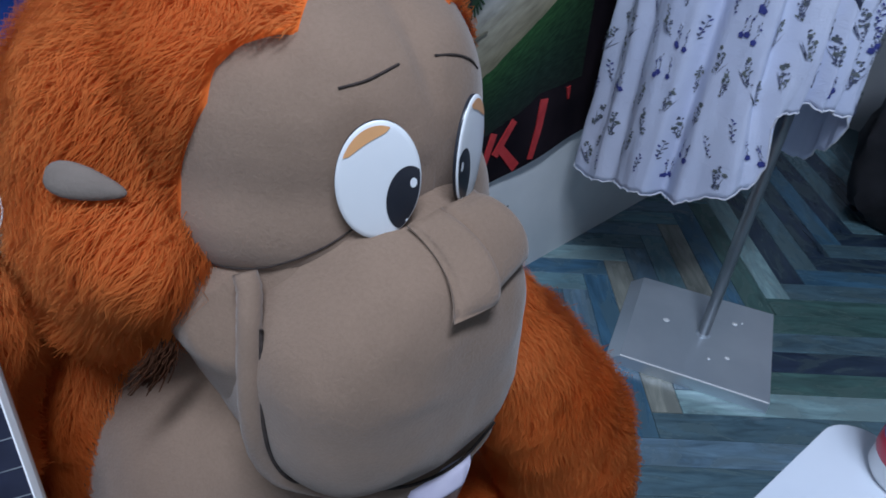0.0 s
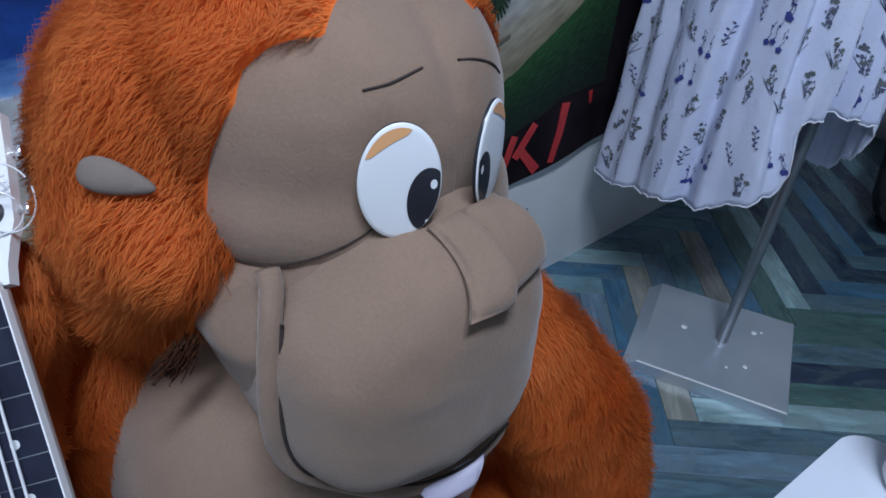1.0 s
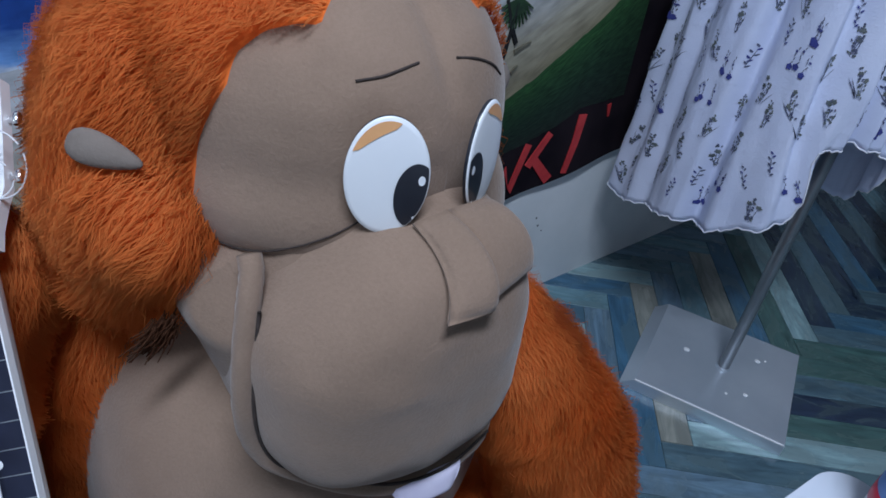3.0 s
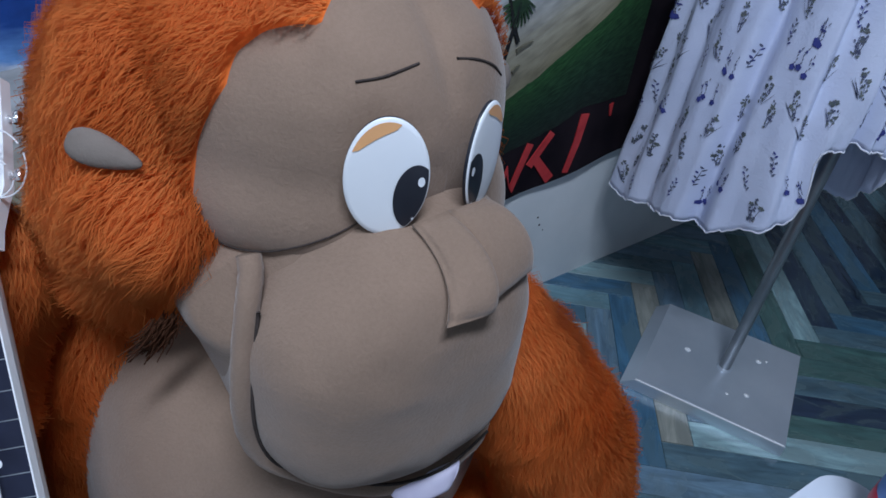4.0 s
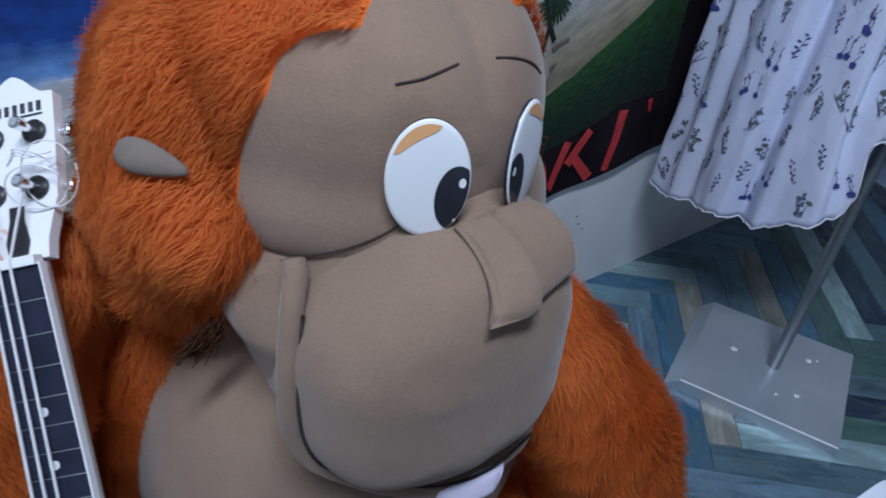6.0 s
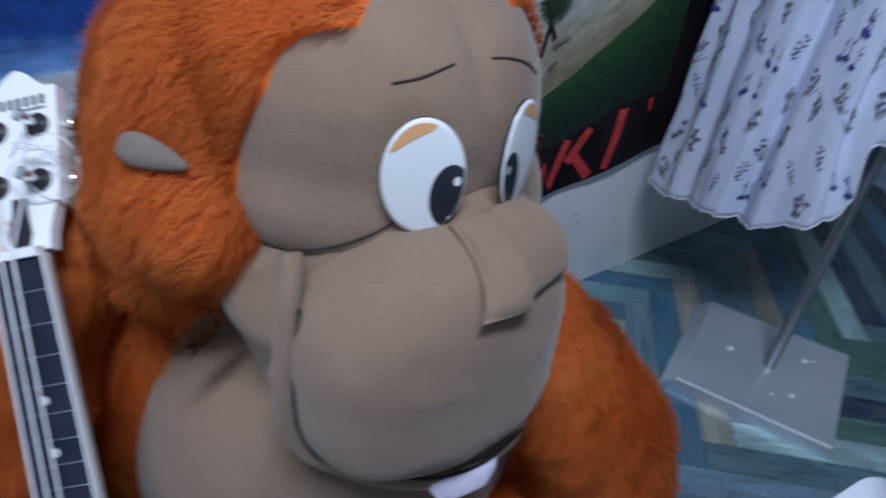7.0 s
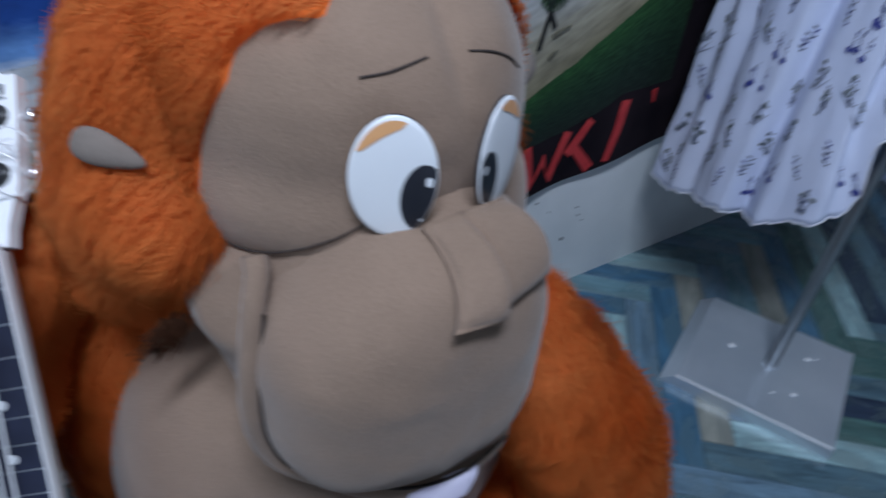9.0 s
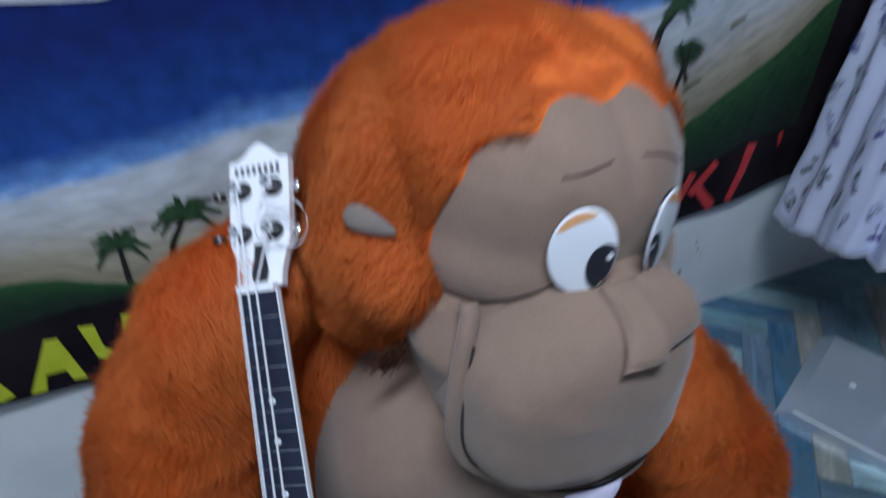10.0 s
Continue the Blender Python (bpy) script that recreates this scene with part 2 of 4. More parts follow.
def tube(bm, pts, r, n=8, closed=False, cap=True, r2=None):
    """A round tube along a line of points, r may taper to r2."""
    pts = [Vector(p) for p in pts]
    rings = []
    k = len(pts)
    up = Vector((0.13, 0.31, 0.94))
    for i, p in enumerate(pts):
        a = pts[i - 1] if (i > 0 or closed) else p
        b = pts[(i + 1) % k] if (i < k - 1 or closed) else p
        d = (b - a).normalized()
        u = d.cross(up).normalized()
        w = d.cross(u)
        rr = r if r2 is None else r + (r2 - r) * i / (k - 1)
        rings.append([bm.verts.new(p + (u * math.cos(t) + w * math.sin(t)) * rr) for t in (2 * math.pi * j / n for j in range(n))])
    for i in range(k if closed else k - 1):
        A, B = rings[i], rings[(i + 1) % k]
        for j in range(n):
            bm.faces.new((A[j], A[(j + 1) % n], B[(j + 1) % n], B[j]))
    if cap and not closed:
        bm.faces.new(rings[0])
        bm.faces.new(rings[-1])
    return bm


def smooth_line(pts, per=8):
    """Catmull-Rom through the points."""
    p = [Vector(q) for q in pts]
    p = [2 * p[0] - p[1]] + p + [2 * p[-1] - p[-2]]
    out = []
    for i in range(1, len(p) - 2):
        for s in range(per):
            t = s / per
            a, b, c, d = p[i - 1], p[i], p[i + 1], p[i + 2]
            out.append(0.5 * (2 * b + (c - a) * t + (2 * a - 5 * b + 4 * c - d) * t * t + (3 * b - a - 3 * c + d) * t ** 3))
    return out + [p[-2]]


def prism(bm, outline, depth, place):
    """A flat outline (x, y) drawn to a plate of that depth, laid by the matrix place."""
    a = [bm.verts.new(place @ Vector((x, y, 0))) for x, y in outline]
    b = [bm.verts.new(place @ Vector((x, y, depth))) for x, y in outline]
    bm.faces.new(a[::-1])
    bm.faces.new(b)
    for i in range(len(a)):
        j = (i + 1) % len(a)
        bm.faces.new((a[i], a[j], b[j], b[i]))
    return bm


def lathe(bm, profile, centre, n=32, axis=None):
    m = Matrix.Translation(centre) @ (axis or Matrix())
    rings = [[bm.verts.new(m @ Vector((r * math.cos(2 * math.pi * j / n), r * math.sin(2 * math.pi * j / n), z))) for j in range(n)] for r, z in profile]
    for A, B in zip(rings, rings[1:]):
        for j in range(n):
            bm.faces.new((A[j], A[(j + 1) % n], B[(j + 1) % n], B[j]))
    bm.faces.new(rings[0][::-1])
    bm.faces.new(rings[-1])
    return bm


# ---- the room ----
WALL_Y = 1.125
RX0, RX1, RY0, CEIL = -2.2, 3.7, -2.6, 3.75


def slab(name, lo, hi, mat, label):
    ob = part(name, box(bmesh.new(), lo, hi), mat, smooth=False)
    return tagged(ob, label, "wall" if "wall" in name else name, kind="structure")


slab("floor", (RX0, RY0, -0.08), (RX1, WALL_Y, -0.003), M_SCREED, "floor of printed blue-green planks laid in herringbone")
slab("wall_north", (RX0, WALL_Y, -0.08), (RX1, WALL_Y + 0.50, CEIL), M_WALL, "pale grey-white painted wall with scuffs")
# south and east walls are unseen, added to close the room and bounce fill
slab("wall_south", (RX0, RY0 - 0.15, -0.08), (RX1, RY0, CEIL), M_WALL_FAR, "unseen closing wall, plain grey set for bounced fill light")
slab("wall_west", (RX0 - 0.15, RY0, -0.08), (RX0, WALL_Y, CEIL), M_WALL, "plain pale painted wall")
slab("wall_east", (RX1, RY0, -0.08), (RX1 + 0.15, WALL_Y, CEIL), M_WALL_FAR, "unseen closing wall, plain grey set for bounced fill light")
slab("ceiling", (RX0 - 0.15, RY0 - 0.15, CEIL), (RX1 + 0.15, WALL_Y + 0.50, CEIL + 0.1), M_CEIL, "plain white ceiling")

# small dark chips in the wall paint below the banner
for x, z, r in ((1.266, 0.344, 0.0035), (1.426, 0.284, 0.0030), (1.439, 0.254, 0.0030), (1.392, 0.183, 0.0060), (1.459, 0.230, 0.0020), (1.317, 0.300, 0.0020)):
    bm = bmesh.new()
    tube(bm, [(x, WALL_Y + 0.001, z), (x, WALL_Y - 0.0015, z)], r, 9)
    part("paint_chip", bm, M_INK, bpy.data.objects["wall_north"], "dark chip in the paint")
LX, LY = -0.14 / S, -0.33 / S
lamp = thing("ceiling_lamp", (LX, LY, 3.75), "white ceiling lamp with a glowing diffuser", "lamp")
part("housing", box(bmesh.new(), (LX - 0.68, LY - 0.24, 3.60), (LX + 0.68, LY + 0.24, 3.75)), M_WHITE, lamp, bevel=0.01)
part("diffuser", box(bmesh.new(), (LX - 0.63, LY - 0.20, 3.565), (LX + 0.63, LY + 0.20, 3.60)), M_LAMP, lamp)


# ---- banner on the wall ----
def fold(x, z):
    """How far the cloth hangs off the wall."""
    s = 0.5 + 0.5 * math.sin(x * 7.3 + 0.6 * math.sin(z * 3))
    return WALL_Y - 0.016 - 0.012 * s - 0.006 * math.sin(x * 17 + 1.3) - 0.010 * max(0.0, 0.75 - z)


def along(pts):
    xs, zs = zip(*pts)
    return lambda x: float(np.interp(x, xs, zs))


BAN0, BAN1 = -0.95, 1.80
l_bottom = along([(-0.95, 0.47), (-0.344, 0.437), (-0.15, 0.416), (0.3, 0.385), (0.8, 0.378), (1.17, 0.395), (1.40, 0.415), (1.657, 0.455), (1.8, 0.475)])
l_border = along([(-0.95, 0.64), (-0.288, 0.602), (-0.048, 0.615), (0.5, 0.57), (1.14, 0.545), (1.30, 0.560), (1.40, 0.590), (1.478, 0.632), (1.677, 0.638), (1.8, 0.64)])
l_grass = along([(-0.95, 0.74), (-0.256, 0.696), (-0.174, 0.679), (-0.108, 0.653), (0.0, 0.633), (0.3, 0.60), (0.7, 0.58), (1.0, 0.62), (1.20, 0.705), (1.29, 0.735), (1.372, 0.787), (1.489, 0.871), (1.60, 0.961), (1.70, 1.02), (1.8, 1.06)])
l_sand = along([(-0.95, 0.78), (-0.206, 0.844), (-0.077, 0.861), (0.058, 0.876), (0.137, 0.895), (0.207, 0.903), (0.288, 0.910), (0.6, 0.95), (1.079, 1.018), (1.35, 1.08), (1.8, 1.15)])
l_top = along([(-0.95, 1.80), (1.8, 1.80)])

banner = thing("banner", (0.42, WALL_Y, 0.40), "painted cloth banner of a beach with palms and lettered border", "banner")


def strip(name, low, high, mat, label, rows, x0=BAN0, x1=BAN1, lift=0.0, wobble=0.0):
    bm = bmesh.new()
    uv = bm.loops.layers.uv.new("UVMap")
    n = int((x1 - x0) / 0.012)
    grid = []
    for i in range(n + 1):
        x = x0 + (x1 - x0) * i / n
        a = low(x) + wobble * noise.noise((x * 60, 3.1, 0))
        b = high(x) + wobble * noise.noise((x * 60, 9.1, 0))
        grid.append([(bm.verts.new((x, fold(x, a + (b - a) * j / rows) - lift, a + (b - a) * j / rows)), j / rows) for j in range(rows + 1)])
    for i in range(n):
        for j in range(rows):
            q = (grid[i][j], grid[i + 1][j], grid[i + 1][j + 1], grid[i][j + 1])
            f = bm.faces.new([v for v, _ in q])
            for l, (v, t) in zip(f.loops, q):
                l[uv].uv = (v.co.x, t)
    ext = bmesh.ops.extrude_face_region(bm, geom=bm.faces[:])
    bmesh.ops.translate(bm, verts=[v for v in ext["geom"] if isinstance(v, bmesh.types.BMVert)], vec=(0, 0.004, 0))
    return part(name, bm, mat, banner, label)


strip("border", l_bottom, l_border, M_BORDER, "black cloth border", 6)
strip("grass", l_border, l_grass, M_GRASS, "dark green painted grass", 8, lift=0.0005, x1=1.655, wobble=0.004)
strip("border", l_border, lambda x: 1.62, M_BORDER, "black cloth border", 8, x0=1.655)
strip("sand", l_grass, l_sand, M_SAND, "pale painted sand", 10, x1=1.655, wobble=0.003)
strip("sea", l_sand, l_top, M_SEA, "deep blue painted sea", 14, x1=1.655)


def paint(name, outline, mat, label="", lift=0.0045):
    """A flat painted shape in (x, z) on the cloth."""
    bm = bmesh.new()
    vs = [bm.verts.new((x, 0, z)) for x, z in outline]
    f = bm.faces.new(vs)
    bmesh.ops.triangulate(bm, faces=[f])
    bmesh.ops.subdivide_edges(bm, edges=[e for e in bm.edges if e.calc_length() > 0.05], cuts=2)
    ext = bmesh.ops.extrude_face_region(bm, geom=bm.faces[:])
    for v in bm.verts:
        v.co.y = fold(v.co.x, v.co.z) - lift
    for g in ext["geom"]:
        if isinstance(g, bmesh.types.BMVert):
            g.co.y += 0.003
    return part(name, bm, mat, banner, label, smooth=False)


def stroke(name, pts, w, mat, label="", w2=None):
    w2 = w if w2 is None else w2
    left, right = [], []
    for i, (x, z) in enumerate(pts):
        a, b = pts[max(0, i - 1)], pts[min(len(pts) - 1, i + 1)]
        d = Vector((b[0] - a[0], b[1] - a[1])).normalized()
        ww = (w + (w2 - w) * i / max(1, len(pts) - 1)) / 2
        left.append((x - d.y * ww, z + d.x * ww))
        right.append((x + d.y * ww, z - d.x * ww))
    return paint(name, left + right[::-1], mat, label)


# the letters M A U in yellow
stroke("letter", [(-0.47, 0.475), (-0.455, 0.57), (-0.405, 0.49), (-0.352, 0.555), (-0.325, 0.450)], 0.026, M_YELLOW, "yellow painted letter M")
paint("letter", [(-0.232, 0.556), (-0.210, 0.552), (-0.190, 0.440), (-0.214, 0.446), (-0.219, 0.476), (-0.252, 0.478), (-0.262, 0.440), (-0.288, 0.443)], M_YELLOW, "yellow painted letter A")
paint("letter", [(-0.172, 0.566), (-0.146, 0.562), (-0.143, 0.505), (-0.130, 0.492), (-0.108, 0.495), (-0.098, 0.515), (-0.096, 0.574), (-0.070, 0.576), (-0.070, 0.500), (-0.090, 0.472), (-0.130, 0.466), (-0.160, 0.485)], M_YELLOW, "yellow painted letter U")
# the letters W K I in red
stroke("letter", [(1.165, 0.548), (1.198, 0.428), (1.236, 0.500), (1.264, 0.432), (1.312, 0.556)], 0.030, M_RED, "red painted letter W", 0.024)
stroke("letter", [(1.385, 0.575), (1.322, 0.488)], 0.020, M_RED, "red painted letter K", 0.026)
stroke("letter", [(1.342, 0.505), (1.408, 0.430)], 0.024, M_RED, "red painted letter K", 0.03)
stroke("letter", [(1.490, 0.612), (1.482, 0.53), (1.462, 0.440)], 0.030, M_RED, "red painted letter I", 0.02)
stroke("letter", [(1.595, 0.622), (1.602, 0.585)], 0.016, M_RED, "red painted mark", 0.006)


def palm(x, z, h, lean, seed):
    rnd = random.Random(seed)
    top = (x + lean, z + h)
    stroke("palm_trunk", [(x, z), (x + lean * 0.3, z + h * 0.5), top], 0.012 * h / 0.09, M_TRUNK, "dark painted palm trunk", 0.006)
    for i in range(9):
        a = -0.5 + i * (math.pi + 1.0) / 8 + rnd.uniform(-0.15, 0.15)
        r = h * rnd.uniform(0.45, 0.70)
        mid = (top[0] + r * 0.55 * math.cos(a), top[1] + r * 0.55 * math.sin(a) + 0.006)
        end = (top[0] + r * math.cos(a), top[1] + r * math.sin(a) - 0.25 * r)
        stroke("palm_leaf", [top, mid, end], 0.016 * h / 0.09, M_PALM, "", 0.003)


palm(-0.062, 0.651, 0.080, 0.002, 3)
palm(0.016, 0.672, 0.095, 0.040, 5)
palm(1.060, 0.930, 0.085, 0.050, 11)
for x, z, dx, h in ((1.149, 0.794, 0.026, 0.135), (1.190, 0.838, -0.050, 0.10), (1.060, 0.890, 0.02, 0.09)):
    stroke("palm_trunk", [(x, z), (x + dx * 0.6, z + h * 0.5), (x + dx, z + h)], 0.012, M_TRUNK, "", 0.007)
for i in range(12):
    a = -0.4 - i * 0.23
    c = (1.178, 0.935)
    stroke("palm_leaf", [c, (c[0] + 0.03 * math.cos(a), c[1] + 0.03 * math.sin(a)), (c[0] + 0.055 * math.cos(a), c[1] + 0.062 * math.sin(a))], 0.010, M_PALM, "", 0.003)
for x, z, w in ((1.217, 0.825, 0.055), (1.20, 0.775, 0.022), (1.32, 0.955, 0.04)):
    stroke("painted_shadow", [(x - w / 2, z - 0.006), (x, z + 0.003), (x + w / 2, z + 0.008)], 0.011, M_STROKE, "", 0.004)
stroke("foam_line", [(-0.12, 1.160), (-0.03, 1.155), (0.02, 1.153), (0.05, 1.156)], 0.014, M_FOAM, "white painted foam", 0.008)


# ---- the plush ape: one mesh ----
class Sheet:
    """Gathers the plush toy's surface and its pile."""

    def __init__(self):
        self.v, self.f, self.m, self.n = [], [], [], 0
        self.normals = []

    def add(self, verts, faces, mat):
        verts = np.asarray(verts, float).reshape(-1, 3)
        self.v.append(verts)
        self.f += [tuple(i + self.n for i in q) for q in faces]
        self.m += mat if isinstance(mat, list) else [mat] * len(faces)
        self.n += len(verts)


toy = Sheet()
PL, FR, RT, DK, EY, PU, LD, TG, EA, LN = range(10)
TOY_MATS = [M_PLUSH, M_FUR, M_FUR_ROOT, M_FUR_DARK, M_EYE, M_PUPIL, M_LID, M_TONGUE, M_EAR, M_LINE]
BLOBS = []   # shapes that swallow pile growing inside them
INNER = []   # cores of the melted fur body
PILE = []    # (points, normals, areas, flow, length)


def spow(c, e):
    return np.sign(c) * np.abs(c) ** e


def blob(centre, radii, e=1.0, nu=72, nv=48, mat=PL, bound=None, turn=None, warp=None, pile=None, keep=True):
    """A rounded body whose pole points to -y. bound(angle) gives the polar angle up to which it is tan, past it is furred."""
    c, r = np.array(centre, float), np.array(radii, float)
    T = np.array(turn.to_3x3()) if turn else np.eye(3)
    verts, mats, faces = [], [], []
    split = nv // 2 if bound else 0
    for i in range(nv + 1):
        row = []
        for j in range(nu):
            a = 2 * math.pi * j / nu
            if bound:
                tb = bound(a)
                th = tb * i / split if i <= split else tb + (math.pi - tb) * (i - split) / (nv - split)
            else:
                th = math.pi * i / nv
            s = spow(math.sin(th), e)
            p = np.array((s * spow(math.cos(a), e), -spow(math.cos(th), e), s * spow(math.sin(a), e))) * r
            p = T @ p + c
            if warp:
                p = warp(p)
            row.append(p)
        verts.append(row)
    V = np.array(verts)
    for i in range(nv):
        for j in range(nu):
            k = (j + 1) % nu
            faces.append((i * nu + j, i * nu + k, (i + 1) * nu + k, (i + 1) * nu + j))
            mats.append((PL if i < split else RT) if bound else mat)
    toy.add(V.reshape(-1, 3), faces, mats)
    if keep:
        BLOBS.append((c, r, T))
    if pile:
        flat = V.reshape(-1, 3)
        q = np.array([f for f, m in zip(faces, mats) if m == RT])
        A, B, C, D = (flat[q[:, k]] for k in range(4))
        nrm = np.cross(C - A, D - B)
        area = np.linalg.norm(nrm, axis=1) / 2
        ok = area > 1e-9
        cen = (A + B + C + D) / 4
        nn = nrm / np.maximum(np.linalg.norm(nrm, axis=1), 1e-9)[:, None]
        sgn = np.sign(((cen - c) * nn).sum(1))
        nn *= sgn[:, None]
        PILE.append((A[ok], B[ok], C[ok], D[ok], nn[ok], area[ok], pile, len(BLOBS) - 1))
    return V


XM = 0.478
HEAD = (XM, 0.672, 1.03)


def ang_interp(table):
    a, r = zip(*table)
    return lambda x: float(np.interp(x, a, r))


HR = (0.203, 0.23, 0.205)
HE = 0.85
MASK = [(-0.008, 0.122), (-0.030, 0.130), (-0.045, 0.131), (-0.065, 0.126), (-0.088, 0.106), (-0.100, 0.106), (-0.124, 0.099), (-0.145, 0.084),
        (-0.157, 0.062), (-0.170, 0.037), (-0.180, -0.006), (-0.189, -0.065), (-0.193, -0.12), (-0.10, -0.18), (0.0, -0.19)]


def mask_table():
    rows = []
    for dx, dz in MASK:
        X = (abs(dx) / HR[0]) ** (1 / HE)
        Z = (abs(dz) / (HR[2] * (0.76 if dz > 0 else 1.0))) ** (1 / HE)
        rows.append((math.degrees(math.atan2(Z if dz > 0 else -Z, -X)) % 360, min(0.985, math.hypot(X, Z))))
    return sorted(rows)


edge = ang_interp(mask_table())


def mask_bound(a):
    d = math.degrees(a) % 360
    if d < 90:
        d = 180 - d
    elif d > 270:
        d = 540 - d
    return math.asin(min(0.985, edge(d)))


def squeeze(p, x0=XM, k=0.74):
    """The far half of the face is fuller towards the middle."""
    return np.array((x0 + (p[0] - x0) * k if p[0] > x0 else p[0], p[1], p[2]))


def head_warp(p):
    x, y, z = squeeze(p)
    if z > 1.03:
        z = 1.03 + (z - 1.03) * 0.76
    if y < 0.66 and z < 1.03:
        t = min(1.0, (1.03 - z) / 0.068)
        t = t * t * (3 - 2 * t)
        y -= (0.004 + 0.025 * min(1.0, abs(p[0] - XM) / 0.17) ** 1.5) * t * (1.0 if p[0] < XM else 0.25)
    if y < 0.66 and z > 1.07:
        y += 0.010 * math.exp(-((x - XM - 0.004) / 0.010) ** 2) * min(1.0, (z - 1.07) / 0.06)
        y -= 0.006 * math.exp(-((abs(x - XM) - 0.055) / 0.035) ** 2) * min(1.0, (z - 1.07) / 0.05)
    if y < 0.60:
        y += 0.003 * noise.noise((x * 13, z * 13, 8.0)) + 0.0012 * noise.noise((x * 38, z * 38, 1.0))
    return np.array((x, y, z))


def flow_head(p, n):
    back = p - np.array((XM, 0.44, 1.06))
    back = back / np.linalg.norm(back, axis=1)[:, None]
    along_edge = np.cross(n, back)
    along_edge *= np.where(p[:, 0] < XM, 1.0, -1.0)[:, None]
    near = np.clip((0.62 - p[:, 1]) / 0.09, 0, 1)[:, None]
    return 0.8 * along_edge + (0.5 + 1.6 * near) * back + np.array((0, 0.1, -0.05))


def flow_down(p, n):
    return np.tile(np.array((0.0, -0.15, -1.0)), (len(p), 1))


def flow_side(p, n):
    """Back from the face on top, turning down towards the jaw."""
    t = np.clip((1.02 - p[:, 2]) / 0.12, 0, 1)[:, None]
    return flow_head(p, n) * (1 - t) + t * np.array((-0.35, 0.25, -0.85))


def fused(centre, parts, soft, pile, nu=150, nv=90):
    """Several egg shapes melted into one furred body, seen from a point inside it."""
    c = np.array(centre, float)
    th = np.pi * (np.arange(nv + 1) / nv)[:, None]
    a = 2 * np.pi * (np.arange(nu) / nu)[None, :]
    d = np.stack([np.sin(th) * np.cos(a), -np.cos(th) + 0 * a, np.sin(th) * np.sin(a)], 2).reshape(-1, 3)
    radii = np.linspace(0.45, 0.0, 180)
    found = np.zeros(len(d))
    for r in radii:
        p = c + d * r
        total = 0
        for e, s in parts:
            q = (p - np.array(e)) / np.array(s)
            g = np.linalg.norm(q, axis=1)
            dist = (g - 1) * g / np.maximum(np.linalg.norm(q / np.array(s), axis=1), 1e-6)
            total = total + np.exp(-dist / (soft * 0.25))
        found = np.where((found == 0) & (total > 1), r, found)
    grid = found.reshape(nv + 1, nu)
    for _ in range(3):
        up, down = np.vstack([grid[:1], grid[:-1]]), np.vstack([grid[1:], grid[-1:]])
        grid = (2 * grid + np.roll(grid, 1, 1) + np.roll(grid, -1, 1) + up + down) / 6
    V = c + d * grid.reshape(-1, 1)
    faces = [(i * nu + j, i * nu + (j + 1) % nu, (i + 1) * nu + (j + 1) % nu, (i + 1) * nu + j) for i in range(nv) for j in range(nu)]
    toy.add(V, faces, RT)
    q = np.array(faces)
    A, B, C, D = (V[q[:, k]] for k in range(4))
    nrm = np.cross(C - A, D - B)
    area = np.linalg.norm(nrm, axis=1) / 2
    ok = area > 1e-9
    nn = nrm / np.maximum(np.linalg.norm(nrm, axis=1), 1e-9)[:, None]
    nn *= np.sign((((A + B + C + D) / 4 - c) * nn).sum(1))[:, None]
    PILE.append((A[ok], B[ok], C[ok], D[ok], nn[ok], area[ok], pile, -1))
    INNER.extend((np.array(e), np.array(s) * 0.9) for e, s in parts)


def jaw_warp(p):
    k = float(np.interp(p[2], [0.69, 0.75, 0.829, 0.892, 0.95, 1.07], [0.70, 0.79, 0.865, 0.945, 0.99, 1.0]))
    x, y, z = squeeze(np.array((0.472 + (p[0] - 0.472) * k, p[1], p[2])), 0.472, 0.68)
    z = under_seam(x, z, 0.992, 0.014 + 0.020 * min(1.0, max(0.0, (x - 0.30) / 0.05)))
    # the cheek runs in one slant from the seam down to the piping
    slant = 0.530 - 1.1 * (x - 0.286) - 0.75 * (0.938 - z)
    if x < 0.345 and z > 0.78 and y < slant:
        y += (slant - y) * min(1.0, (z - 0.78) / 0.05) * min(1.0, (0.345 - x) / 0.015)
    return np.array((x, y, z))


SEAM = [(0.25, 0.926), (0.286, 0.938), (0.324, 0.951), (0.345, 0.963), (0.375, 0.977), (0.414, 0.993), (0.47, 1.000)]


def seam_z(x):
    """Height of the seam between the brow piece and the cheeks."""
    return float(np.interp(x, *zip(*SEAM)))


def under_seam(x, z, top, over=0.004):
    return z if z < 0.83 else 0.83 + (z - 0.83) * (seam_z(x) + over - 0.83) / (top - 0.83)


def muzzle_warp(p):
    x, y, z = squeeze(p, 0.458, 0.65)
    y += 0.0035 * noise.noise((x * 15, z * 15, 2.0)) + 0.0015 * noise.noise((x * 40, z * 34, 5.0))
    return np.array((x, y, under_seam(x, z, 0.983)))


def face_y(x, z):
    """The front of the head at that place."""
    flat = head.reshape(-1, 3)
    near = flat[flat[:, 1] < 0.64]
    d = (near[:, 0] - x) ** 2 + (near[:, 2] - z) ** 2
    k = d.argpartition(4)[:4]
    wgt = 1 / (d[k] + 1e-8)
    return float((near[k, 1] * wgt).sum() / wgt.sum())


head = blob(HEAD, HR, e=HE, nu=160, nv=72, bound=mask_bound, warp=head_warp, pile=(flow_head, 0.027, 1.0))
